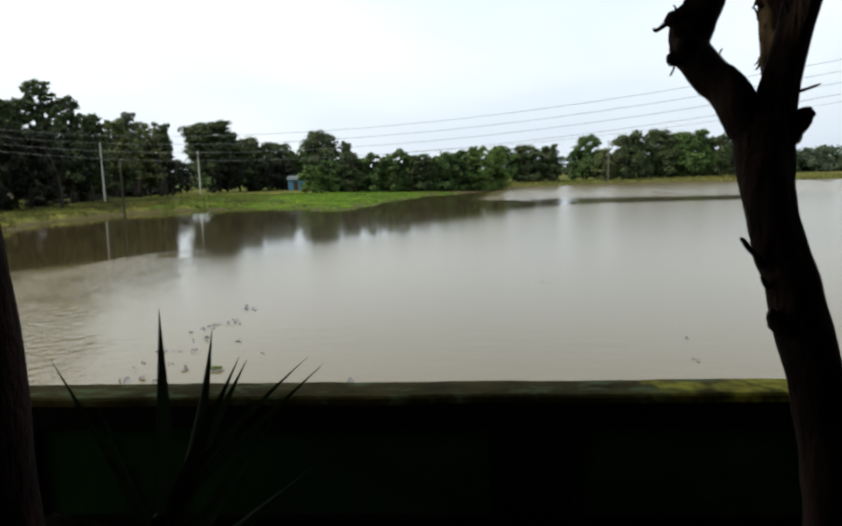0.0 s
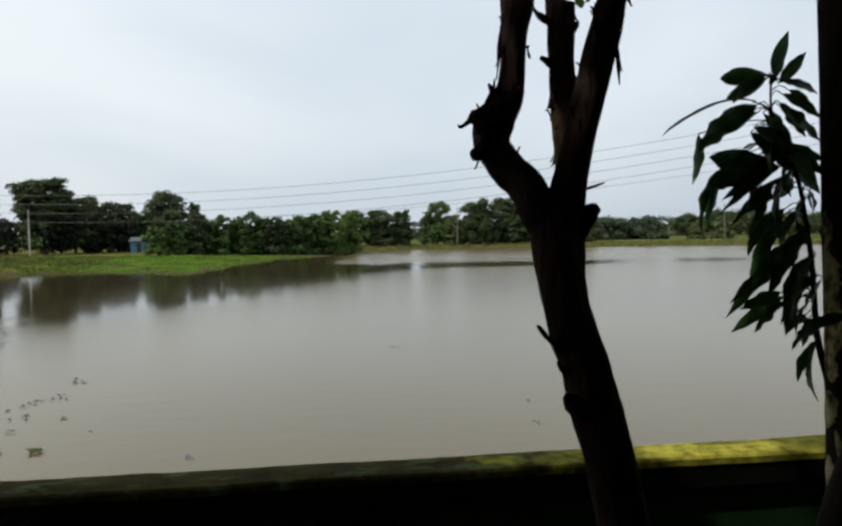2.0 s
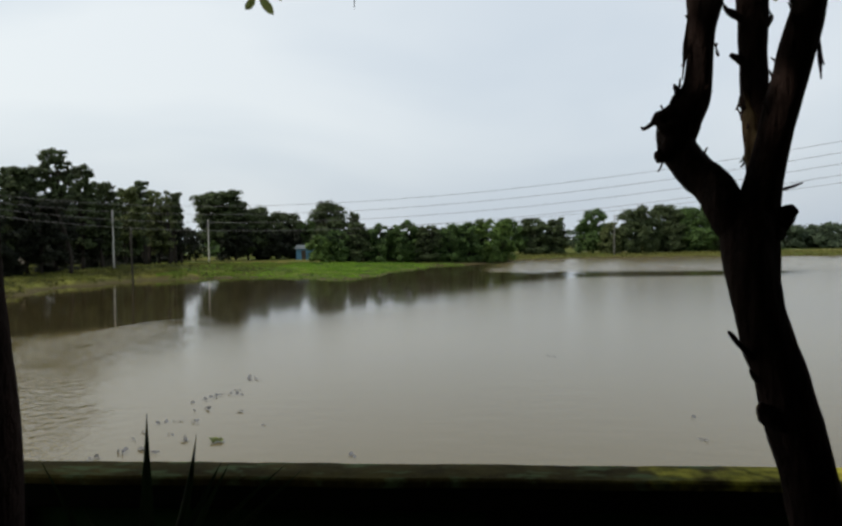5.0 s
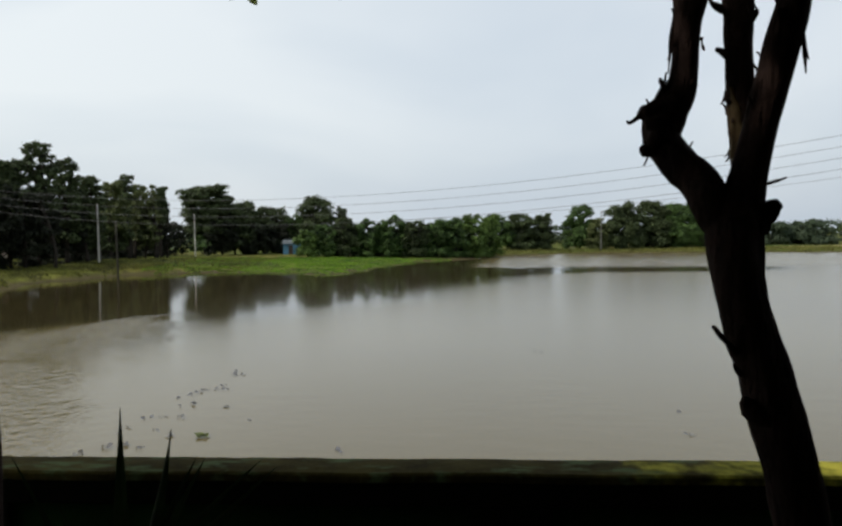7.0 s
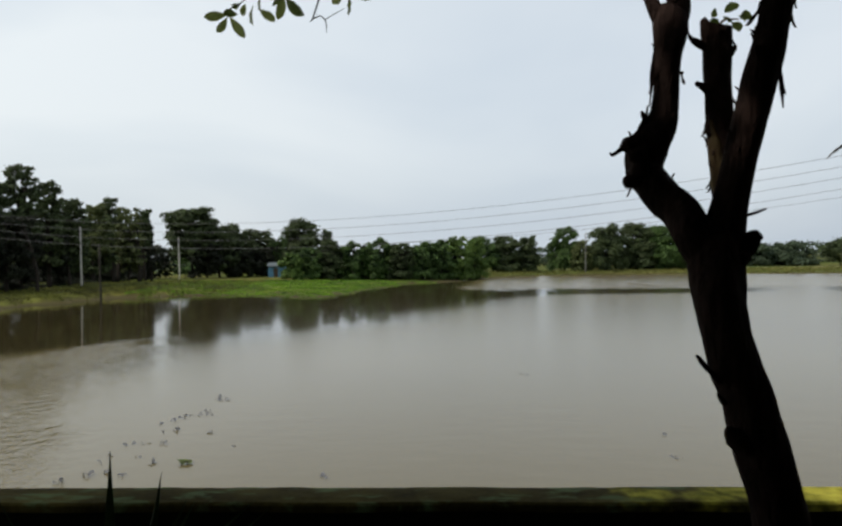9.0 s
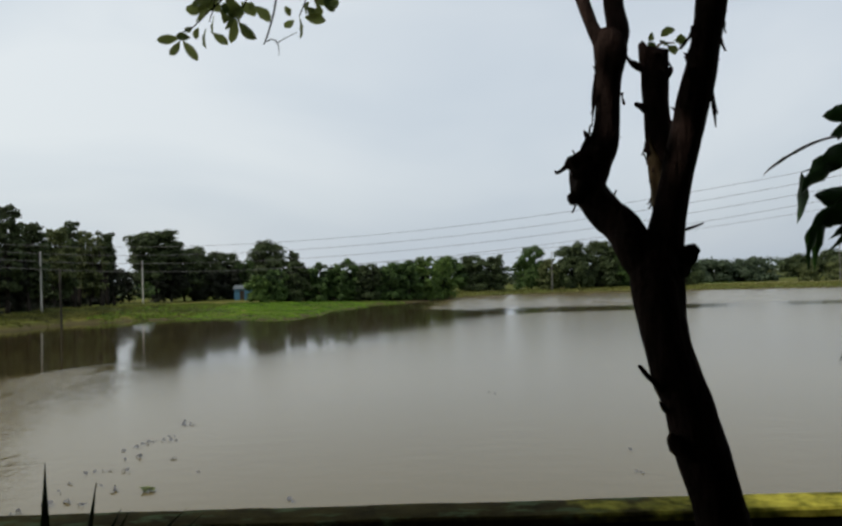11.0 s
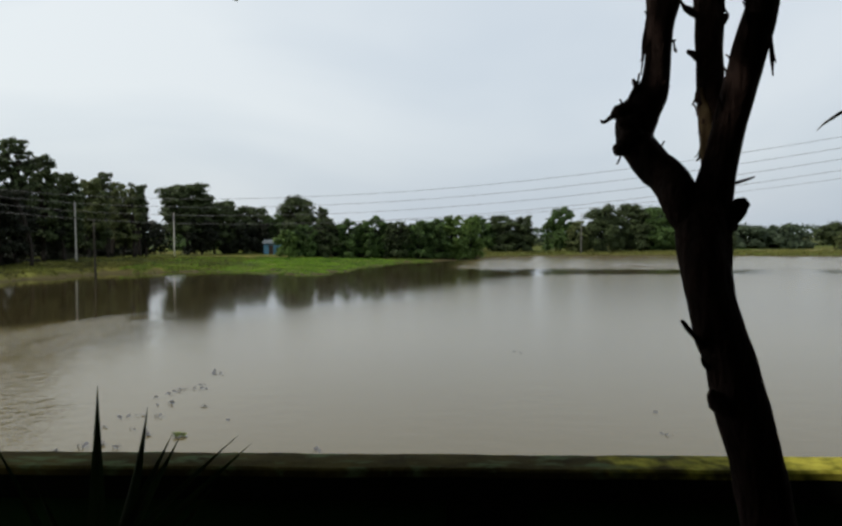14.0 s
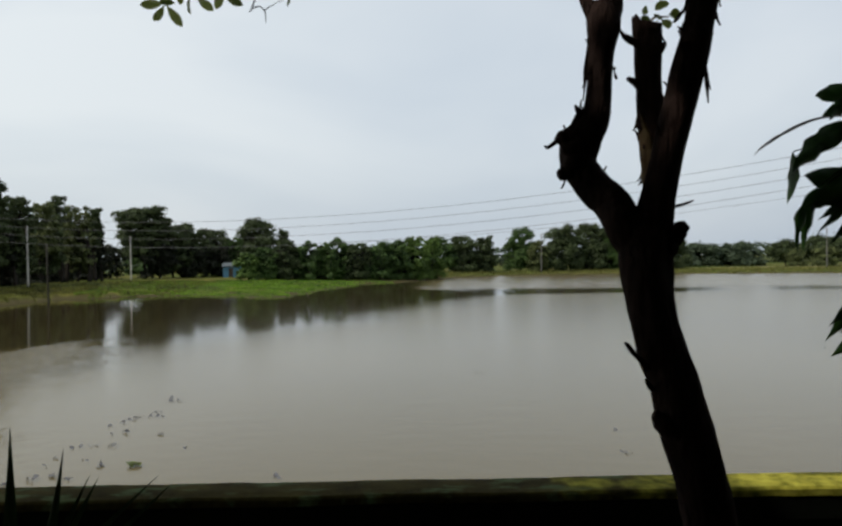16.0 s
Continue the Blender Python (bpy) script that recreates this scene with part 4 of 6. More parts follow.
# the thicket of broad-leaved bushes along the spit
THICKET = [(-17.2, 115.7, 4.9, 2.8), (-15.0, 118.0, 5.6, 3.8), (-11.5, 119.4, 6.4, 4.8), (-7.7, 119.7, 6.0, 4.7), (-3.6, 120.0, 6.4, 5.1), (0.0, 119.5, 5.2, 4.3),
           (3.5, 121.0, 5.8, 4.6), (6.6, 122.6, 5.6, 4.9), (9.8, 126.0, 6.2, 5.5), (13.1, 130.3, 5.8, 5.4), (-10.0, 122.5, 6.0, 4.0), (-5.6, 122.6, 6.0, 4.2), (-1.6, 122.8, 6.0, 4.2),
           (1.8, 123, 6.0, 4.0), (5.2, 124.6, 6.0, 4.2), (8.0, 127, 6.0, 4.6), (-13.2, 121.5, 5.0, 3.4)]
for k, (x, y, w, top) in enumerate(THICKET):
    lobed_tree("broadleaf_bush", x, y, w * 1.2, top, 300 + k, M_LEAF_FRESH if k in (0, 8, 9) else (M_LEAF_MID, M_LEAF_MID, M_LEAF_DARK)[k % 3] if k < 10 else M_LEAF_SHADED,
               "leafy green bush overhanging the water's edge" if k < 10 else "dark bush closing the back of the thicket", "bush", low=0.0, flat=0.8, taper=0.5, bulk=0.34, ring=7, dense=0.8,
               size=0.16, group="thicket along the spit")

# distant tree line to the horizon
rng = np.random.default_rng(5)
cs, rs = [], []
for x in np.arange(-330, 560, 2.2):
    y = 245 + 30 * math.sin(x * 0.013) + rng.uniform(-8, 8)
    hh = 6.2 + 1.0 * math.sin(x * 0.05) + rng.uniform(-0.8, 1.0)
    for z in (0.08, 0.35, 0.65, 0.95):
        cs.append((x + rng.uniform(-1.5, 1.5), y + rng.uniform(-2, 2), -1.8 + hh * z - 0.7))
        rs.append(rng.uniform(1.5, 2.6))
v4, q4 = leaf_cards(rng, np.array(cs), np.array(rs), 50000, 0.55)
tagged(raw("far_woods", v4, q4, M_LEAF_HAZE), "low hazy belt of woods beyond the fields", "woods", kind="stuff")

# ---- grass and scrub on the banks ----
def tufts(name, xs, ys, size, material, label, seed, tall=1.0):
    rng = np.random.default_rng(seed)
    zs = ground_height(xs, ys)
    keep = (zs > WATER_Z + 0.05) & (lumps(xs, ys, 0.5) + 0.7 * lumps(xs, ys, 1.7) + rng.normal(scale=0.5, size=len(xs)) < 0.95)
    xs, ys, zs = xs[keep], ys[keep], zs[keep]
    n = len(xs)
    an, s = rng.uniform(0, 2 * PI, n), size * rng.uniform(0.5, 1.5, n)
    base = np.stack([xs, ys, zs - 0.03], -1)
    side = np.stack([np.cos(an), np.sin(an), np.zeros(n)], -1) * s[:, None] * 0.35
    tip = np.stack([rng.normal(scale=0.35, size=n) * s, rng.normal(scale=0.35, size=n) * s, s * tall], -1)
    verts = np.stack([base - side, base + side, base + tip + side * 0.15, base + tip * 0.7 - side * 0.9], 1).reshape(-1, 3)
    return tagged(raw(name, verts, np.arange(n * 4).reshape(-1, 4), material), label, "grass", kind="stuff")


rng = np.random.default_rng(9)
n = 90000
gx1, gy1 = rng.uniform(-30, 6, n), rng.uniform(71, 116, n)
tufts("spit_grass", gx1, gy1, 0.12, M_GRASS, "bright short grass on the low green spit", 1, 0.8)
n = 105000
gx2, gy2 = rng.uniform(-66, -20, n), rng.uniform(48, 112, n)
tufts("bank_grass", gx2, gy2, 0.13, M_REED, "rough olive grass and scrub on the bank", 2)
n = 3600
gx4 = rng.uniform(-58, -16, n)
gy4 = 92 + 0.35 * (gx4 + 30) * -0.3 + rng.normal(scale=1.6, size=n) + 3 * np.sin(gx4 * 0.5)
tufts("bank_scrub", gx4, gy4, 0.2, M_LEAF_OLIVE, "dark low scrub along the top of the bank", 4, 0.7)
n = 30000
gx3, gy3 = rng.uniform(10, 120, n), rng.uniform(132, 166, n)
tufts("far_bank_grass", gx3, gy3, 0.22, M_REED_PALE, "rough pale grass on the far bank", 3)


n = 3000
gx5, gy5 = rng.uniform(72, 135, n), rng.uniform(158, 176, n)
tufts("straw_stubble", gx5, gy5, 0.26, M_STRAW, "pale dry straw lying on the far field", 6, 0.5)


def mud_bar(x0, y0, x1, y1, wide, label):
    """A low, lumpy bar of mud and drowned weed just clear of the water, along a line."""
    a, b = Vector((x0, y0, 0)), Vector((x1, y1, 0))
    along, n = (b - a).normalized(), max(10, int((b - a).length / 0.35))
    side = Vector((-along.y, along.x, 0))
    bm = bmesh.new()
    rows = []
    for i in range(n + 1):
        u = i / n
        c = (b - a) * (u - 0.5)
        lump = 0.6 + 0.8 * noise.noise(Vector((x0 + u * n * 0.4, y0, 1.7)))
        r = wide * max(0.05, math.sin(PI * u) ** 0.4) * max(0.15, lump)
        off = 0.6 * wide * noise.noise(Vector((x0, u * n * 0.2, 4)))
        rows.append([bm.verts.new(c + side * (off + f * r) + Vector((0, 0, z * r / wide))) for f, z in ((-1, -0.12), (-0.55, 0.05), (0, 0.15), (0.55, 0.06), (1, -0.12))])
    for ra, rc in zip(rows, rows[1:]):
        for k in range(4):
            bm.faces.new((ra[k], rc[k], rc[k + 1], ra[k + 1]))
    ob = part("mud_bar", bm, M_MUD, None, smooth=True)
    ob.location = ((x0 + x1) / 2, (y0 + y1) / 2, WATER_Z)
    return tagged(ob, label, "mud bar", "mud bars in the shallows")


for k, bar in enumerate([(30.3, 111.8, 32.8, 108.2, 0.50), (31.5, 101.6, 33.0, 91.0, 0.35), (15.0, 134.0, 17.2, 136.6, 0.50), (70.2, 132.5, 77.3, 131.9, 0.80), (72.2, 126.1, 78.3, 126.0, 0.70)]):
    mud_bar(*bar, "low dark bar of mud and drowned weed in the shallows")


# ---- utility poles and wires ----
def utility_pole(x, y, top, label, arms=True, lean=0.0):
    zb = float(ground_height(x, y)) - 0.3
    p = thing("utility_pole", label, "pole", (x, y, zb), "utility poles")
    h = top - zb
    bm = bmesh.new()
    tube(bm, [(0, 0, 0, 0.13), (lean * h * 0.5, 0, h * 0.5, 0.105), (lean * h, 0, h, 0.08)], n=8, seg=10)
    part("shaft", bm, M_CONCRETE_GREY if "grey" in label else M_CONCRETE, p, smooth=True)
    if arms:
        bm = bmesh.new()
        box(bm, lean * h - 0.05, lean * h + 0.05, -0.2, -0.1, h - 1.15, h - 0.15, 0.01)
        part("rack", bm, M_STEEL, p)
        for k in range(4):
            bm = bmesh.new()
            z = h - 0.24 - k * 0.27
            tube(bm, [(lean * h, -0.2, z - 0.05, 0.045), (lean * h, -0.2, z - 0.02, 0.06), (lean * h, -0.2, z + 0.02, 0.06), (lean * h, -0.2, z + 0.05, 0.04)], n=0, seg=8)
            part("insulator", bm, M_INSUL, p, "brown porcelain spool", smooth=True)
    return p


utility_pole(-38.7, 89.4, 5.84, "pale concrete utility pole standing on the grassy bank", lean=-0.01)
utility_pole(-38.0, 126.1, 5.68, "pale concrete utility pole behind the bank", lean=-0.01)
utility_pole(40.0, 157, 6.7, "slim grey utility pole before the far grove", lean=0.004)
utility_pole(108, 160, 7.5, "slim grey utility pole on the far bank", lean=0.0)
utility_pole(133, 170, 5.2, "slim grey utility pole among far trees", lean=0.0)


def wire(pts, r, label, name="overhead_wire"):
    bm = bmesh.new()
    tube(bm, [(*p, r) for p in pts], n=0, seg=6)
    ob = part(name, bm, M_WIRE, None, smooth=True)
    return tagged(ob, label, "wire", "overhead wires")


def near_span(x, off):
    return (x, 21.9 - 0.383 * x, 2.97 + 0.0462 * x + 0.0051 * x * x - off)


for k in range(4):
    wire([near_span(x, 0.275 * k) for x in np.linspace(-24, 19, 44)], 0.0052, "dark sagging overhead wire across the flooded field")
# a fifth wire parts from the lowest towards the east
wire([near_span(x, 0.825 + 0.017 * max(0.0, x + 1.0)) for x in np.linspace(-24, 19, 44)], 0.004, "thin dark sagging overhead wire across the flooded field")
for x in (-24, 19):
    wx, wy, wz = near_span(x, 0)
    utility_pole(wx, wy + 0.2, wz + 0.24, "pale concrete utility pole standing in the flood")

# a dark stake in the shallows by the bank
bm = bmesh.new()
stz = WATER_Z - 0.6
tube(bm, [(0, 0, 0, 0.11), (-0.05, 0, 2.0, 0.10), (-0.12, 0, 6.2, 0.07)], n=6, seg=8, rough=0.15, freq=4)
stake = part("timber_post", bm, M_POST, None, smooth=True)
stake.location = (-28.2, 69.3, stz)
tagged(stake, "tall dark weathered timber post standing in the shallows", "post")


# ---- shed and house on the spit ----
def shed(x, y, w, d, h, wall_m, roof_m, label, name="tin_shed"):
    zb = float(ground_height(x, y)) - 0.1
    s = thing(name, label, "shed", (x, y, zb))
    bm = bmesh.new()
    box(bm, -w / 2, w / 2, 0, 0.08, 0, h)
    part("front_wall", bm, wall_m, s)
    for sx in (-1, 1):
        bm = bmesh.new()
        xx = sx * (w / 2 - 0.04)
        box(bm, xx - 0.04, xx + 0.04, 0.082, d, 0, h)
        part("side_wall", bm, wall_m, s)
    bm = bmesh.new()
    box(bm, -w / 2, w / 2, d + 0.002, d + 0.08, 0, h)
    part("back_wall", bm, wall_m, s)
    n = 14
    for side in (0, 1):
        bm = bmesh.new()
        ys = (-0.35, d / 2 + 0.04) if side == 0 else (d + 0.43, d / 2 + 0.04)
        zs = (h + 0.02, h + 0.75)
        low, high = [], []
        for k in range(n * 2 + 1):
            xx = -w / 2 - 0.25 + (w + 0.5) * k / (n * 2)
            r = 0.03 * (k % 2)
            low.append((bm.verts.new((xx, ys[0], zs[0] + r)), bm.verts.new((xx, ys[0], zs[0] + r - 0.015))))
            high.append((bm.verts.new((xx, ys[1], zs[1] + r)), bm.verts.new((xx, ys[1], zs[1] + r - 0.015))))
        for k in range(n * 2):
            bm.faces.new((low[k][0], low[k + 1][0], high[k + 1][0], high[k][0]))
            bm.faces.new((low[k + 1][1], low[k][1], high[k][1], high[k + 1][1]))
        part("roof_sheet", bm, roof_m, s, "corrugated tin roof sheet")
    bm = bmesh.new()
    box(bm, -0.4, 0.4, -0.03, -0.003, 0.02, min(1.8, h - 0.15), 0.005)
    part("door", bm, M_DARKWOOD, s, "dark plank door")
    return s


shed(-23.6, 138, 2.8, 3.0, 2.1, M_BLUE, M_SHED_ROOF, "small blue tin shed beside the green thicket")
shed(-7.6, 121.5, 7.0, 3.0, 2.0, M_HOUSE, M_TIN, "low pale mud-walled house hidden behind bushes", "mud_house")
shed(-50.5, 84, 5.0, 3.0, 1.9, M_HOUSE, M_TIN, "low pale house in the shade of tall trees", "mud_house")


# ---- leaves as single blades ----
def blade_mesh(name, material, length=1.0, width=0.25, fold=0.25, droop=0.15, wave=0.0, seed=0, n=11, tip=0.82, blunt=0.95):
    """One leaf lying along +x from its stalk, folded on its midrib: shared by many leaves, which scale it."""
    bm = bmesh.new()
    rows = []
    for i in range(n + 1):
        u = i / n
        w = width * 0.5 * (math.sin(PI * min(1.0, u ** tip)) ** blunt if 0 < u < 1 else 0.02)
        z = droop * (u - u * u) * 1.6
        wv = wave * math.sin(u * 17 + seed) * w
        rows.append([bm.verts.new((u * length, -w, z + fold * w + wv)), bm.verts.new((u * length, 0, z)), bm.verts.new((u * length, w, z + fold * w - wv))])
    for a, b in zip(rows, rows[1:]):
        bm.faces.new((a[0], b[0], b[1], a[1]))
        bm.faces.new((a[1], b[1], b[2], a[2]))
    for f in bm.faces:
        f.smooth = True
    me = bpy.data.meshes.new(name)
    bm.to_mesh(me)
    bm.free()
    me.materials.append(material)
    return me


# where the sun finds its way between the sapling's leaves to the trunk behind
LEAF_GAPS = [Vector((2.375, 2.61, z)) for z in (1.30,)]


def put_leaf(me, base, tip, width, parent, roll=0.0, name="leaf"):
    """A leaf from its stalk end to its tip, with a width in metres, turned about its own length."""
    base, tip = Vector(base), Vector(tip)
    d = tip - base
    if name == "leaf" and any((base + d * f - s).cross(SUN_DIR).length < 0.032 for s in LEAF_GAPS for f in (0.15, 0.4, 0.65, 0.9)):
        return None
    ob = new(name, me)
    ob.parent = parent
    x = d.normalized()
    y = Vector((0, 0, 1)).cross(x)
    y = y.normalized() if y.length > 1e-3 else Vector((0, 1, 0))
    z = x.cross(y)
    m = Matrix((x, y, z)).transposed().to_4x4()
    s = d.length
    ob.matrix_basis = Matrix.Translation(base - parent.location) @ m @ Matrix.Rotation(roll, 4, "X") @ Matrix.Diagonal((s, width, width, 1))
    return ob


ROUND = [blade_mesh("round_blade", M_SPROUT, 1.0, 1.0, f, d, 0.1, s, tip=1.0, blunt=0.6) for f, d, s in ((0.25, 0.15, 0), (0.4, 0.3, 1), (0.15, 0.05, 3))]
MANGO = [blade_mesh("mango_blade", M_MANGO, 1.0, 1.0, f, d, w, s) for f, d, w, s in ((0.35, 0.5, 0.15, 0), (0.55, 0.9, 0.25, 2), (0.25, 0.2, 0.3, 4))]
BROAD = [blade_mesh("broad_blade", M_GUAVA, 1.0, 1.0, f, d, 0.1, s, tip=1.3, blunt=0.7) for f, d, s in ((0.25, 0.15, 0), (0.45, 0.35, 1), (0.15, 0.05, 3))]

# ---- the lopped tree before the wall ----
lopped = thing("lopped_tree", "dark brown lopped tree with three rising stems and peeling bark", "tree", (1.26, 2.1, YARD_Z))
OFF = Vector((1.26, 2.1, YARD_Z))


def local(rows, off=OFF):
    return [(x - off.x, y - off.y, z - off.z, r) for x, y, z, r in rows]


TRUNK = [(1.30, 2.09, -0.28, 0.135), (1.275, 2.09, -0.05, 0.105), (1.245, 2.09, 0.35, 0.092), (1.205, 2.095, 0.70, 0.085), (1.156, 2.10, 0.938, 0.081), (1.100, 2.10, 1.14, 0.078),
         (1.074, 2.11, 1.266, 0.075), (1.047, 2.12, 1.348, 0.074), (1.023, 2.13, 1.431, 0.074), (1.013, 2.15, 1.513, 0.076), (1.013, 2.17, 1.58, 0.078),
         (1.02, 2.19, 1.648, 0.080), (1.03, 2.21, 1.715, 0.080), (1.045, 2.215, 1.78, 0.06)]
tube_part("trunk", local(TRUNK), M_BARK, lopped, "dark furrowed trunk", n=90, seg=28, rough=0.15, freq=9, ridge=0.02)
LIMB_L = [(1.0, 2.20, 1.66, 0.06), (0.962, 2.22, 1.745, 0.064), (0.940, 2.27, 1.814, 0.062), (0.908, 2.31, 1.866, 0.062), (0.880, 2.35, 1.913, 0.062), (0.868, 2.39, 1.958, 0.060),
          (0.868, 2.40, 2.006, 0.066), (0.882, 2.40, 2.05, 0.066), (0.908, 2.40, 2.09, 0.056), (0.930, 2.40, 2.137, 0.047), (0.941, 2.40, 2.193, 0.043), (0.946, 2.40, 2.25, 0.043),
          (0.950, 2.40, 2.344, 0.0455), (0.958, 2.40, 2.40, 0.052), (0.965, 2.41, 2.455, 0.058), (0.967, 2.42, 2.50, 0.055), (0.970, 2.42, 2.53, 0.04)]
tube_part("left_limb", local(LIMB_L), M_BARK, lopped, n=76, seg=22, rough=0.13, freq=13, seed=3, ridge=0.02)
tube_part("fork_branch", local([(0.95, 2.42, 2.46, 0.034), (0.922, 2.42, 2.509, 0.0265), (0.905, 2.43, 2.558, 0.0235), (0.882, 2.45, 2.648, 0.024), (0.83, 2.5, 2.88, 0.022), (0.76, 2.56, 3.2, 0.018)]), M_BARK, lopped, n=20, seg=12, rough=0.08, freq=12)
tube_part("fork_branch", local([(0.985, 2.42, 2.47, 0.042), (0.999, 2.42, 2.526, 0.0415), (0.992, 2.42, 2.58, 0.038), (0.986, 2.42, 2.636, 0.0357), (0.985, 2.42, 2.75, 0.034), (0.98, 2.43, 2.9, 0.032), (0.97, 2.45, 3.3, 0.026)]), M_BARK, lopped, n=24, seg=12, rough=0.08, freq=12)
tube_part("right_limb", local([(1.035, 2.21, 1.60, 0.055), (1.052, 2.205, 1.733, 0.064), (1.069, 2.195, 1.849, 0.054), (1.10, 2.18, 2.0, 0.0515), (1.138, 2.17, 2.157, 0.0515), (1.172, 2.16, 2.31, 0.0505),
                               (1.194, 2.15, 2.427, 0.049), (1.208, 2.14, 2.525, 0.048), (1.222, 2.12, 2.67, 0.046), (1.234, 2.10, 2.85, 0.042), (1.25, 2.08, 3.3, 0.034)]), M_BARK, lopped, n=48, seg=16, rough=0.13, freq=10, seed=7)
# the dead middle stem with a ragged broken top
bm = bmesh.new()
DEAD = [(1.07, 2.26, 1.66, 0.035), (1.10, 2.30, 1.74, 0.038), (1.118, 2.34, 1.83, 0.040), (1.121, 2.36, 1.905, 0.042), (1.121, 2.36, 1.96, 0.043), (1.116, 2.36, 2.016, 0.044), (1.112, 2.36, 2.072, 0.045),
        (1.108, 2.36, 2.146, 0.045), (1.105, 2.36, 2.239, 0.0445), (1.103, 2.36, 2.332, 0.0455), (1.103, 2.36, 2.379, 0.047), (1.102, 2.36, 2.425, 0.051)]
rings = tube(bm, local(DEAD), n=48, seg=16, rough=0.13, freq=14, seed=11)
rs = random.Random(2)
for v in rings[-1]:
    v.co.z += rs.uniform(-0.045, 0.045)
for v in rings[-2]:
    v.co.z += rs.uniform(-0.012, 0.012)
dead_stem = part("dead_stem", bm, M_BARK, lopped, "dead stem with flaking bark, broken off at its top", smooth=True)
# pale strip of wood whose lightness paints in the sun on that side
core = smooth_line(local(DEAD[2:9]), 60)
bm = bmesh.new()
rows = []
for i, (x, y, z, r) in enumerate(core[4:48]):
    u = i / 43
    mid = radians(212) + 0.3 * noise.noise(Vector((0, 0, z * 9)))
    half = radians(46 - 16 * u) * max(0.06, math.sin(PI * u) ** 0.5) * (1 + 0.9 * noise.noise(Vector((3, 0, z * 19))))
    row = []
    for k in range(9):
        an = mid + half * (k / 4 - 1)
        rr = r * (1.13 - 0.12 * abs(k / 4 - 1) ** 3 + 0.05 * noise.noise(Vector((an * 3, z * 20, 5))))
        row.append(bm.verts.new((x + rr * math.cos(an), y + rr * math.sin(an), z)))
    rows.append(row)
for ra, rb2 in zip(rows, rows[1:]):
    for k in range(8):
        bm.faces.new((ra[k], ra[k + 1], rb2[k + 1], rb2[k]))
bmesh.ops.solidify(bm, geom=bm.faces[:], thickness=0.012)
part("sunlit_strip", bm, M_BARK_PALE, dead_stem, "pale yellowish strip painting in the sun on the stem", smooth=True)

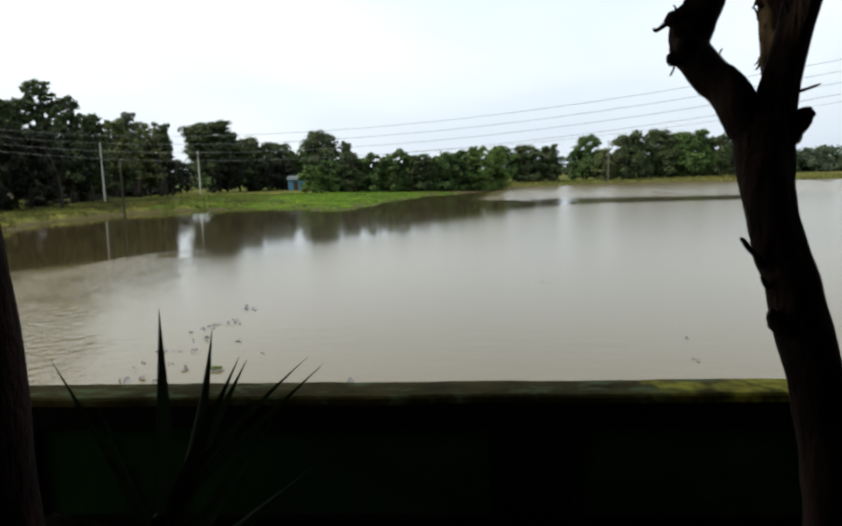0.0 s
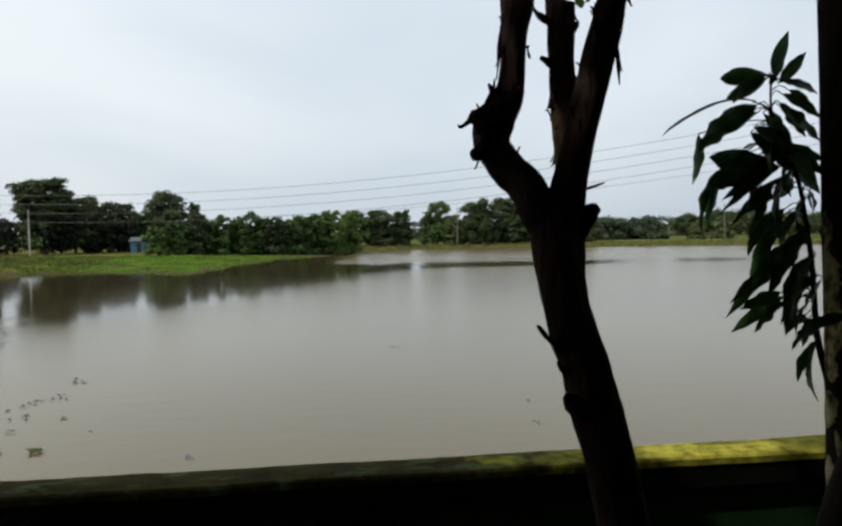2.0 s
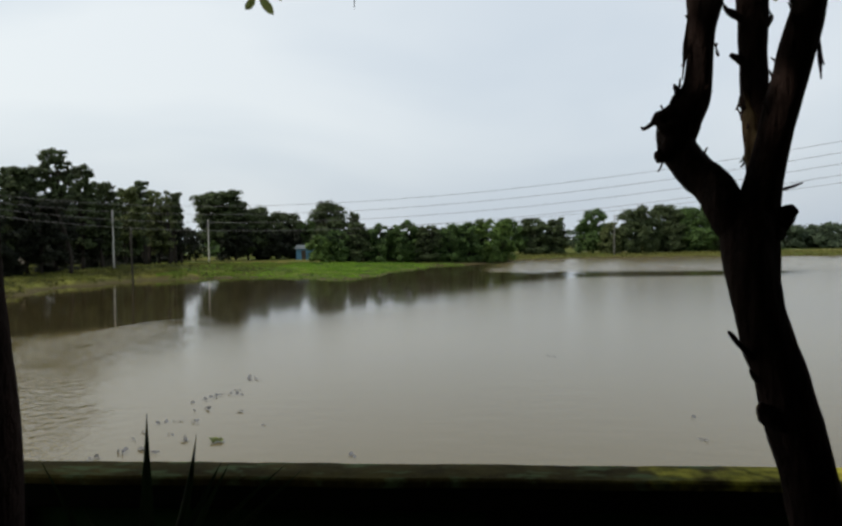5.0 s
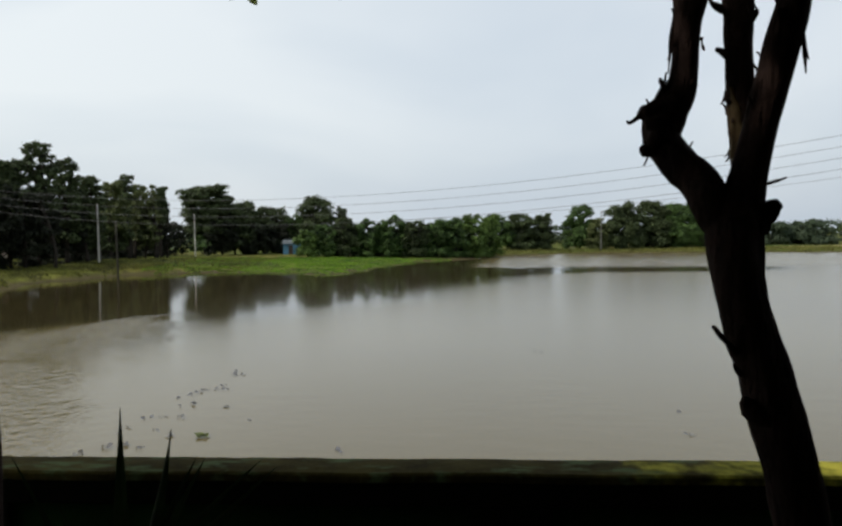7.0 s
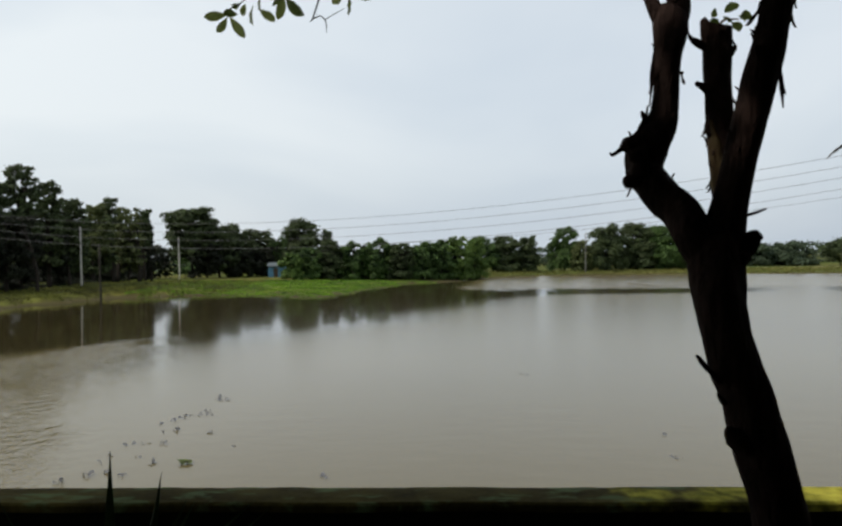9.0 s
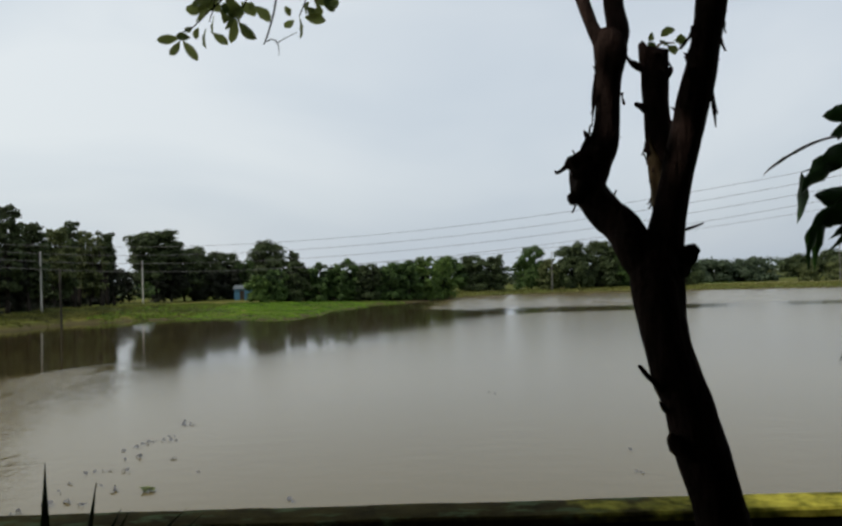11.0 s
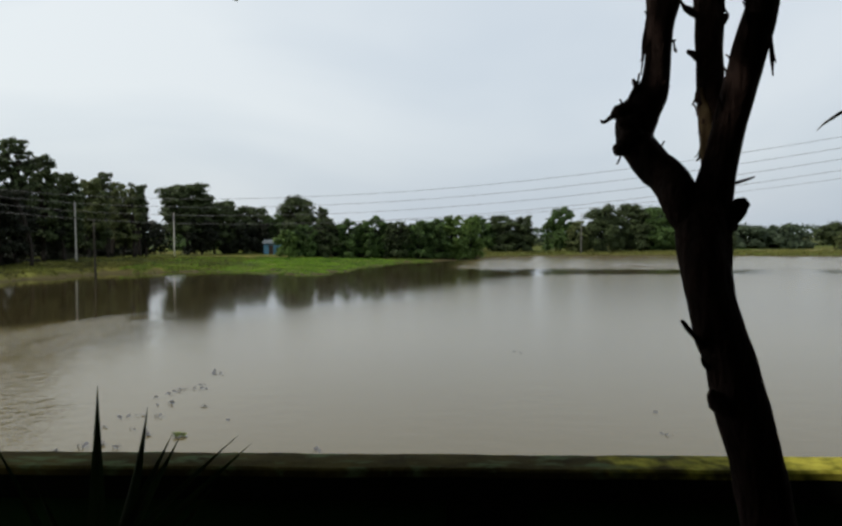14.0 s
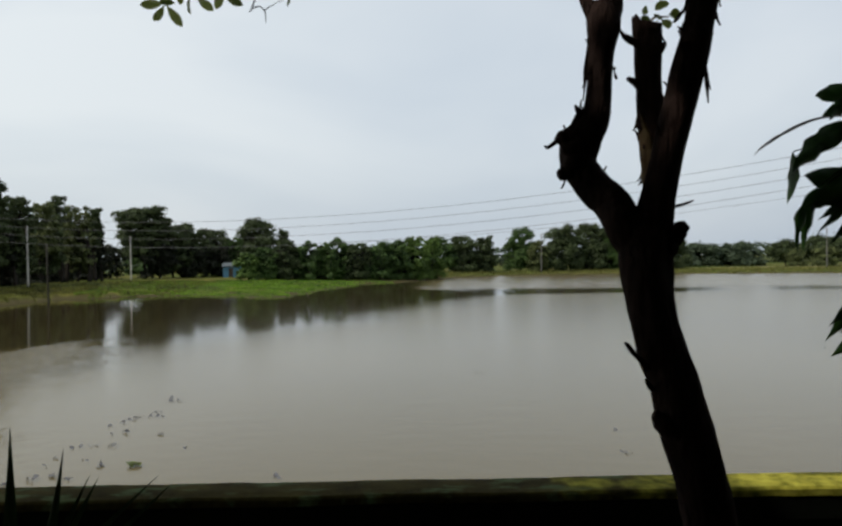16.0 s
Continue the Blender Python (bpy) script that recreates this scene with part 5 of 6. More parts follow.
# burrs, stubs and short snags
for nm, rows in (
        ("burr", [(0.86, 2.385, 2.05, 0.048), (0.825, 2.388, 2.052, 0.034), (0.80, 2.39, 2.05, 0.024), (0.785, 2.39, 2.045, 0.012)]),
        ("burr", [(0.845, 2.36, 1.97, 0.05), (0.818, 2.34, 1.955, 0.036), (0.80, 2.335, 1.95, 0.012)]),
        ("burr", [(0.84, 2.35, 2.0, 0.045), (0.81, 2.34, 2.005, 0.028), (0.795, 2.34, 2.0, 0.012)]),
        ("burr", [(0.83, 2.35, 1.945, 0.035), (0.80, 2.345, 1.93, 0.026), (0.79, 2.345, 1.945, 0.010)]),
        ("snag", [(0.87, 2.385, 2.12, 0.012), (0.862, 2.38, 2.15, 0.008), (0.852, 2.38, 2.165, 0.003)]),
        ("snag", [(0.97, 2.19, 1.69, 0.012), (0.952, 2.18, 1.675, 0.008), (0.945, 2.178, 1.655, 0.003)]),
        ("branch_stub", [(1.07, 2.19, 1.70, 0.046), (1.105, 2.175, 1.706, 0.034), (1.13, 2.165, 1.73, 0.024), (1.146, 2.16, 1.742, 0.016)]),
        ("branch_stub", [(1.07, 2.18, 1.66, 0.045), (1.10, 2.165, 1.665, 0.03), (1.115, 2.16, 1.66, 0.012)]),
        ("bark_lip", [(1.06, 2.08, 1.12, 0.05), (1.025, 2.07, 1.135, 0.032), (1.005, 2.065, 1.158, 0.02), (1.0, 2.065, 1.175, 0.008)]),
        ("snag", [(0.985, 2.09, 1.30, 0.012), (0.962, 2.082, 1.325, 0.009), (0.94, 2.076, 1.345, 0.008), (0.912, 2.07, 1.378, 0.007), (0.906, 2.07, 1.384, 0.004)]),
        ("snag", [(1.0, 2.09, 1.235, 0.008), (0.982, 2.085, 1.255, 0.006), (0.972, 2.08, 1.27, 0.003)]),
        ("snag", [(1.09, 2.2, 1.79, 0.008), (1.125, 2.2, 1.802, 0.006), (1.158, 2.2, 1.812, 0.0045), (1.186, 2.2, 1.822, 0.003)]),
        ("snag", [(1.07, 2.35, 2.365, 0.016), (1.045, 2.35, 2.378, 0.012), (1.018, 2.35, 2.395, 0.009), (1.004, 2.35, 2.412, 0.004)]),
        ("snag", [(1.07, 2.35, 2.228, 0.014), (1.045, 2.35, 2.242, 0.011), (1.026, 2.35, 2.252, 0.006)]),
        ("snag", [(1.085, 2.34, 2.075, 0.013), (1.065, 2.34, 2.08, 0.009), (1.05, 2.34, 2.09, 0.005)]),
        ("snag", [(1.14, 2.35, 2.345, 0.015), (1.154, 2.35, 2.362, 0.011), (1.160, 2.35, 2.378, 0.005)]),
        ("snag", [(0.80, 2.39, 2.055, 0.014), (0.78, 2.39, 2.035, 0.009), (0.757, 2.39, 2.02, 0.006), (0.748, 2.39, 2.028, 0.003)]),
        ("snag", [(0.85, 2.385, 2.09, 0.012), (0.858, 2.385, 2.12, 0.008), (0.872, 2.385, 2.155, 0.006), (0.876, 2.385, 2.185, 0.003)])):
    tube_part(nm, local(rows), M_BARK, lopped, n=12, seg=11, rough=0.45, freq=34)


def bark_strip(x0, y0, z0, x1, y1, z1, w, curl):
    """A loose strip of bark, stuck at its top and curling away below."""
    bm = bmesh.new()
    n, rows = 8, []
    for i in range(n + 1):
        u = i / n
        out = curl * u * u
        ww = w * (0.9 + 0.5 * math.sin(u * 7 + x0 * 40)) * (1 - 0.5 * u)
        c = Vector((x0 + (x1 - x0) * u + out, y0 + (y1 - y0) * u - abs(out) * 0.3, z0 + (z1 - z0) * u)) - OFF
        rows.append([bm.verts.new(c + Vector((dx * ww, dy, 0))) for dx, dy in ((-0.5, 0.002), (0.5, 0.002), (0.5, -0.002), (-0.5, -0.002))])
    for a, b in zip(rows, rows[1:]):
        for k in range(4):
            bm.faces.new((a[k], b[k], b[(k + 1) % 4], a[(k + 1) % 4]))
    bm.faces.new(rows[0])
    bm.faces.new(list(reversed(rows[-1])))
    part("bark_strip", bm, M_BARK, lopped, "loose peeling strip of bark")


bark_strip(0.905, 2.40, 2.37, 0.888, 2.39, 2.18, 0.016, -0.004)
bark_strip(0.91, 2.38, 2.30, 0.882, 2.37, 2.22, 0.012, -0.008)
bark_strip(0.885, 2.39, 2.16, 0.862, 2.38, 2.10, 0.014, -0.010)
bark_strip(1.195, 2.13, 2.27, 1.196, 2.12, 2.12, 0.014, 0.002)
bark_strip(1.192, 2.14, 2.25, 1.20, 2.12, 2.16, 0.010, 0.006)
bark_strip(1.128, 2.12, 2.31, 1.112, 2.11, 2.20, 0.024, -0.004)
bark_strip(1.15, 2.14, 2.45, 1.105, 2.13, 2.37, 0.018, -0.012)
bark_strip(1.238, 2.13, 2.47, 1.236, 2.12, 2.42, 0.012, 0.004)
bark_strip(0.994, 2.39, 2.30, 0.997, 2.385, 2.255, 0.012, 0.004)
bark_strip(0.96, 2.19, 1.735, 0.945, 2.18, 1.665, 0.012, -0.004)
bark_strip(1.0, 2.36, 2.44, 1.015, 2.35, 2.38, 0.012, 0.006)
# small lifted flakes of bark along the stems
rf = random.Random(21)
FLAKE_LINES = [smooth_line(LIMB_L, 60)[6:56], smooth_line(LIMB_L, 60)[14:34], smooth_line([(1.069, 2.195, 1.849, 0.054), (1.138, 2.17, 2.157, 0.0515), (1.194, 2.15, 2.427, 0.049), (1.222, 2.12, 2.67, 0.046)], 40),
               smooth_line(DEAD[3:], 40)]
for k in range(64):
    x, y, z, r = FLAKE_LINES[k % 4][rf.randrange(len(FLAKE_LINES[k % 4]))]
    an = rf.choice((rf.uniform(130, 200), rf.uniform(-50, 30), rf.uniform(200, 310)))
    way = Vector((math.cos(radians(an)), math.sin(radians(an)), 0))
    side = Vector((-way.y, way.x, 0))
    root = Vector((x, y, z)) - OFF + way * r * 0.95
    L, w, out = rf.uniform(0.018, 0.05), rf.uniform(0.008, 0.018), rf.uniform(0.006, 0.016)
    up = rf.choice((-1, 1))
    bm = bmesh.new()
    rows = []
    for u in (0, 0.4, 0.75, 1.0):
        c = root + way * (out * u * u) + Vector((0, 0, up * L * u))
        ww = w * (1 - 0.75 * u) * rf.uniform(0.7, 1.2)
        rows.append([bm.verts.new(c + side * sx * ww * 0.5 + way * t) for sx, t in ((-1, 0.0035), (1, 0.0035), (1, -0.003), (-1, -0.003))])
    for ra, rc in zip(rows, rows[1:]):
        for q in range(4):
            bm.faces.new((ra[q], rc[q], rc[(q + 1) % 4], ra[(q + 1) % 4]))
    bm.faces.new(rows[0])
    bm.faces.new(list(reversed(rows[-1])))
    part("bark_flake", bm, M_BARK, lopped)
# a leafy sprout on the broken top
SPROUT = [(1.107, 2.478, 1.089, 2.497, 0.036), (1.132, 2.489, 1.180, 2.515, 0.036), (1.126, 2.474, 1.163, 2.455, 0.036), (1.164, 2.459, 1.174, 2.421, 0.036), (1.185, 2.470, 1.221, 2.481, 0.036), (1.107, 2.470, 1.095, 2.448, 0.036), (1.150, 2.463, 1.133, 2.440, 0.036), (1.176, 2.477, 1.198, 2.455, 0.036)]
for k, (bx, bz, tx, tz, w) in enumerate(SPROUT):
    put_leaf(ROUND[k % 3], (bx, 2.365, bz), (tx, 2.35 + 0.01 * (k % 3), tz), w, lopped, roll=radians(80 - 16 * (k % 4)), name="sprout_leaf")
tube_part("sprout_twig", local([(1.106, 2.36, 2.429, 0.005), (1.126, 2.36, 2.463, 0.004), (1.179, 2.36, 2.466, 0.0025)]), M_BARK_PALE, lopped, n=6, seg=6)

# ---- the tree at the yard's east side, with a straight patched trunk ----
ET = Vector((2.53, 2.6, YARD_Z))
east = thing("straight_tree", "straight grey-brown tree trunk with pale sunlit lichen patches by the wall", "tree", ET)
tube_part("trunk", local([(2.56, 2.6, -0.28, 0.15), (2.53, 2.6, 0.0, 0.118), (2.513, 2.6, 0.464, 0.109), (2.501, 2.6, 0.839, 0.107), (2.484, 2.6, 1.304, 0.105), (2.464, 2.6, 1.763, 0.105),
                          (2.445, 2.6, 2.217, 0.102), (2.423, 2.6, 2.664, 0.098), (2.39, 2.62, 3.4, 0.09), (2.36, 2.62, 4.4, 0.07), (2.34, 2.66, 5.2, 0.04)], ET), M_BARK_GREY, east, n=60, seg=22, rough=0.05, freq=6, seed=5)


def skin_patch(line, mid, half, seed, proud=1.04):
    """A thin crust that follows a stem over part of its girth, with a ragged edge."""
    bm = bmesh.new()
    rows = []
    for i, (x, y, z, r) in enumerate(line):
        u = i / (len(line) - 1)
        m = mid + 0.25 * noise.noise(Vector((seed, 0, z * 7)))
        h = half * max(0.06, math.sin(PI * u) ** 0.5) * (1 + 0.7 * noise.noise(Vector((seed + 3, 0, z * 16))) + 0.4 * noise.noise(Vector((seed, 5, z * 60))))
        rows.append([bm.verts.new((x + r * (proud - 0.03 * abs(k / 4 - 1) ** 3) * math.cos(m + h * (k / 4 - 1)), y + r * (proud - 0.03 * abs(k / 4 - 1) ** 3) * math.sin(m + h * (k / 4 - 1)), z)) for k in range(9)])
    for ra, rc in zip(rows, rows[1:]):
        for k in range(8):
            bm.faces.new((ra[k], ra[k + 1], rc[k + 1], rc[k]))
    bmesh.ops.solidify(bm, geom=bm.faces[:], thickness=0.006)
    return bm


east_line = smooth_line(local([(2.513, 2.6, 0.464, 0.109), (2.501, 2.6, 0.839, 0.107), (2.484, 2.6, 1.304, 0.105), (2.464, 2.6, 1.763, 0.105), (2.445, 2.6, 2.217, 0.102)], ET), 160)
# pale lichen strips that also paint the sun patch onto the trunk
for lo, hi, mid, half in ((1.02, 1.62, 172, 34), (0.82, 0.99, 165, 22), (0.55, 0.72, 165, 20), (1.16, 1.30, 212, 9), (0.70, 0.84, 190, 8), (1.58, 1.74, 178, 16)):
    rows = [q for q in east_line if lo < q[2] + YARD_Z < hi]
    part("sunlit_lichen_patch", skin_patch(rows, radians(mid), radians(half), lo * 9), M_SUNLIT_LICHEN, east, "pale yellow-green lichen crust, lightened to paint in the sun patch", smooth=True)


SUNLIT = [Vector(p) for p in ((1.09, 2.34, 2.1), (1.07, 2.30, 1.92), (1.10, 2.36, 2.22))]
SUN_SPOTS = [Vector(p) for p in ((1.75, 3.33, 0.55), (2.1, 3.3, 0.55), (2.45, 3.29, 0.55), (2.8, 3.28, 0.55), (3.5, 3.25, 0.55))]
DAPPLE = Vector((2.37, 2.62, 1.30))


def in_sun_gap(p, reach):
    """Whether p lies near a sun ray to a chosen spot, which the added crowns leave open."""
    return any((Vector(p) - s).cross(SUN_DIR).length < reach for s in SUNLIT) or any((Vector(p) - s).cross(SUN_DIR).length < reach * 0.78 for s in (*SUN_SPOTS, DAPPLE))


# leaf mass out of view, added to shade the yard below
def shade_crown(parent, centre, size, n_clump, leaves, seed, leaf=0.075):
    rng = np.random.default_rng(seed)
    c = rng.uniform(-1, 1, (n_clump, 3)) * np.array(size) + np.array(centre)
    rad = rng.uniform(0.28, 0.46, n_clump)
    keep = np.array([not in_sun_gap(p, 0.02 + 0.86 * r) for p, r in zip(c, rad)])
    v, q = leaf_cards(rng, c[keep], rad[keep], leaves, leaf, 0.7)
    v -= np.array(parent.location)
    return raw("crown", v, q, M_CANOPY, parent)


# unseen crown and boughs added over the east trunk to block sky and sun
shade_crown(east, (2.4, 3.7, 5.4), (3.2, 2.6, 0.45), 250, 46000, 41, 0.11)
for rows in ([(2.40, 2.62, 3.6, 0.05), (2.9, 3.3, 4.6, 0.035), (3.6, 4.4, 5.3, 0.015)], [(2.38, 2.62, 3.9, 0.05), (1.8, 3.3, 4.8, 0.03), (1.0, 4.2, 5.4, 0.012)],
             [(2.37, 2.62, 4.1, 0.045), (2.3, 3.8, 4.9, 0.03), (2.2, 5.2, 5.5, 0.012)], [(2.36, 2.62, 4.2, 0.045), (3.2, 2.4, 4.9, 0.03), (4.4, 2.2, 5.4, 0.012)]):
    tube_part("bough", local(rows, ET), M_BARK_GREY, east, n=14, seg=8)
# a thin leaning stem beside it
LS = Vector((1.93, 2.2, YARD_Z))
lean = thing("leaning_tree", "thick dark leaning tree trunk beside the straight trunk", "tree", LS)
tube_part("trunk", local([(1.87, 2.2, -0.28, 0.16), (1.955, 2.2, 0.02, 0.125), (2.16, 2.2, 0.658, 0.112), (2.30, 2.2, 1.042, 0.107), (2.415, 2.2, 1.354, 0.103), (2.56, 2.22, 1.72, 0.10), (2.80, 2.3, 2.3, 0.092),
                          (3.06, 2.4, 2.9, 0.08), (3.4, 2.6, 3.8, 0.06), (3.7, 2.9, 4.8, 0.03)], LS), M_BARK_GREY, lean, n=50, seg=18, rough=0.08, freq=9)
tube_part("bough", local([(3.3, 2.55, 3.55, 0.05), (3.7, 3.0, 4.3, 0.035), (4.3, 3.6, 5.2, 0.012)], LS), M_BARK_GREY, lean, n=14, seg=8)

# ---- the mango sapling ----
MS = Vector((2.72, 2.84, YARD_Z))
mango = thing("mango_sapling", "young mango tree with long drooping dark green leaves", "sapling", MS)
STEM = [(2.74, 2.84, -0.25, 0.022), (2.68, 2.82, 0.5, 0.018), (2.445, 2.74, 1.150, 0.014), (2.432, 2.75, 1.294, 0.013), (2.401, 2.74, 1.533, 0.012), (2.374, 2.75, 1.722, 0.010), (2.334, 2.74, 1.863, 0.009), (2.273, 2.75, 2.003, 0.008), (2.202, 2.74, 2.152, 0.006), (2.203, 2.75, 2.313, 0.004)]
tube_part("stem", local(STEM, MS), M_BARK_GREY, mango, n=34, seg=9, rough=0.1, freq=20)
tube_part("side_stem", local([(2.66, 2.83, 0.8, 0.012), (2.80, 2.88, 1.3, 0.010), (2.93, 2.92, 1.8, 0.008), (2.98, 2.93, 2.3, 0.006), (3.0, 2.93, 2.6, 0.004)], MS), M_BARK_GREY, mango, n=24, seg=8)
LEAVES = [(2.21, 2.31, 2.26, 2.49, 0.052), (2.19, 2.31, 1.94, 2.28, 0.107), (2.25, 2.28, 2.39, 2.42, 0.049), (2.24, 2.23, 2.40, 2.12, 0.104), (2.27, 2.29, 2.39, 2.27, 0.055), (2.12, 2.18, 1.84, 2.03, 0.100),
          (1.87, 2.06, 1.86, 1.85, 0.049), (2.22, 1.95, 1.89, 1.96, 0.104), (2.23, 1.93, 1.94, 1.78, 0.052), (2.19, 2.17, 2.30, 2.00, 0.094), (2.11, 2.09, 2.29, 1.98, 0.078), (2.27, 2.02, 2.40, 1.94, 0.100),
          (2.00, 1.93, 1.89, 1.75, 0.062), (2.21, 1.85, 2.05, 1.75, 0.052), (2.27, 1.91, 2.21, 1.74, 0.078), (2.39, 1.85, 2.36, 1.74, 0.052), (2.14, 1.96, 2.11, 1.85, 0.042), (2.36, 1.63, 2.05, 1.40, 0.087),
          (2.41, 1.55, 2.26, 1.31, 0.123), (2.28, 1.75, 2.09, 1.55, 0.078), (2.27, 1.39, 2.08, 1.32, 0.062), (2.37, 1.37, 2.26, 1.25, 0.071), (2.45, 1.18, 2.38, 1.04, 0.071), (2.40, 1.67, 2.19, 1.47, 0.071),
          (2.44, 1.46, 2.32, 1.37, 0.065), (2.34, 1.74, 2.30, 1.62, 0.065), (2.40, 1.29, 2.31, 1.22, 0.055)]
BEHIND = [(2.98, 2.34, 2.87, 2.3, 0.056), (2.89, 2.22, 3.0, 2.26, 0.056), (2.87, 2.13, 3.0, 2.18, 0.069), (2.89, 1.98, 3.0, 2.12, 0.063), (2.89, 1.79, 3.0, 1.93, 0.05), (2.89, 1.64, 2.98, 1.59, 0.075),
          (2.89, 1.44, 2.98, 1.38, 0.075), (2.91, 2.44, 2.87, 2.42, 0.05), (2.89, 2.62, 2.96, 2.57, 0.075), (2.92, 1.53, 3.0, 1.56, 0.05)]
rl = random.Random(12)
stem_line = smooth_line(STEM, 60)
# each leaf of the whorls has two fellows that hang beside it
fellows = [(bx + rl.uniform(-0.02, 0.02), bz - rl.uniform(0.0, 0.05), tx + rl.uniform(-0.05, 0.09), tz - rl.uniform(0.02, 0.13), w * rl.uniform(0.75, 1.0)) for _ in range(2) for bx, bz, tx, tz, w in LEAVES if w > 0.05]
for k, (bx, bz, tx, tz, w) in enumerate(LEAVES + fellows):
    dy = rl.uniform(-0.07, 0.07)
    near = stem_line[np.argmin(np.hypot(stem_line[:, 0] - bx, stem_line[:, 2] - bz))]
    base = Vector((bx, near[1] + dy * 0.3, bz))
    put_leaf(MANGO[k % 3], base, (tx, 2.73 + dy, tz), min(w * 1.1, 0.3 * math.hypot(tx - bx, tz - bz)), mango, roll=radians(rl.uniform(62, 100)))
    if (Vector(near[:3]) - base).length > 0.012:
        tube_part("leaf_stalk", local([(near[0], near[1], near[2] - 0.02, 0.003), *[((near[0] * (1 - f) + bx * f), near[1] * (1 - f) + base.y * f, near[2] * (1 - f) + bz * f + 0.012 * math.sin(PI * f), 0.0025) for f in (0.5, 1.0)]], MS), M_BARK_GREY, mango, n=5, seg=5)
for k, (bx, bz, tx, tz, w) in enumerate(BEHIND):
    put_leaf(MANGO[k % 3], (bx, 2.92, bz), (bx + (tx - bx) * 2.2, 2.92 + rl.uniform(-0.1, 0.1), bz + (tz - bz) * 2.2), w, mango, roll=radians(rl.uniform(30, 90)))
for k in range(40):
    u = rl.uniform(0.15, 1.0)
    px, pz = 2.66 + 0.33 * u, 0.9 + 1.7 * u
    a = rl.uniform(-0.6, 2.6)
    L = rl.uniform(0.16, 0.26)
    put_leaf(MANGO[k % 3], (px, 2.9, pz), (px + L * math.cos(a) * 0.7 + 0.1, 2.9 + L * 0.5 * math.sin(a), pz - L * rl.uniform(0.1, 0.7)), rl.uniform(0.05, 0.085), mango, roll=radians(rl.uniform(35, 100)))
for k in range(9):
    q = stem_line[rl.randrange(18, 56)]
    a, L = rl.uniform(0.3, 1.7) * PI, rl.uniform(0.16, 0.24)
    out = Vector((math.cos(a) * 0.7, math.sin(a) * 0.7, -rl.uniform(0.2, 0.9))).normalized()
    base = Vector(q[:3]) + Vector((out.x, out.y, 0)) * 0.03
    put_leaf(MANGO[k % 3], base, base + out * L, rl.uniform(0.05, 0.075), mango, roll=radians(rl.uniform(0, 90)))
put_leaf(MANGO[1], (2.334, 2.44, 1.321), (2.067, 2.42, 1.216), 0.072, mango, roll=radians(70))
tube_part("leaf_stalk", local([(2.62, 2.80, 1.0, 0.006), (2.66, 2.68, 1.15, 0.005), (2.62, 2.5, 1.311, 0.004), (2.334, 2.44, 1.321, 0.003)], MS), M_BARK_GREY, mango, n=8, seg=6)
tube_part("withered_leaf", local([(2.124, 2.74, 2.200, 0.0030), (2.058, 2.74, 2.205, 0.0035), (1.967, 2.74, 2.194, 0.0050), (1.877, 2.74, 2.161, 0.0060), (1.788, 2.74, 2.114, 0.0060), (1.725, 2.74, 2.073, 0.0040), (1.698, 2.74, 2.046, 0.0010)], MS), M_DRYLEAF, mango, "thin withered curling leaf", n=22, seg=8, rough=0.4, freq=40)
tube_part("leaf_stalk", local([(2.202, 2.75, 2.168, 0.004), (2.156, 2.745, 2.187, 0.0035), (2.110, 2.74, 2.196, 0.003)], MS), M_BARK_GREY, mango, n=5, seg=5)


# ---- the tree at the yard's west side, whose boughs reach overhead ----
WT = Vector((-1.50, 2.4, YARD_Z))
west = thing("broadleaf_tree", "dark-trunked tree whose leafy boughs hang over the yard", "tree", WT)
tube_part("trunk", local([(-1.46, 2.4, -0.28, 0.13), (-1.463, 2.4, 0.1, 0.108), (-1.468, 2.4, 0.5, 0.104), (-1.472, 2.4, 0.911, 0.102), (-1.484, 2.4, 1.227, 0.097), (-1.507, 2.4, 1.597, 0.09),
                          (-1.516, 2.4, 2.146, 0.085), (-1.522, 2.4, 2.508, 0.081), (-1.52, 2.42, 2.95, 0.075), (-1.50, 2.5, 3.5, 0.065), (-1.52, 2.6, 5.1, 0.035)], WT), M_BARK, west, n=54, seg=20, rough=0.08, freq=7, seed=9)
tube_part("branch_stub", local([(-1.50, 2.38, 2.42, 0.02), (-1.42, 2.36, 2.47, 0.008), (-1.40, 2.36, 2.475, 0.006)], WT), M_BARK, west, n=6, seg=7)
BOUGH = [(-1.52, 2.42, 3.0, 0.05), (-1.2, 2.55, 3.22, 0.036), (-0.8, 2.66, 3.28, 0.026), (-0.35, 2.7, 3.22, 0.018), (0.1, 2.72, 3.12, 0.010)]
tube_part("bough", local(BOUGH, WT), M_BARK, west, n=26, seg=10, rough=0.08, freq=14)
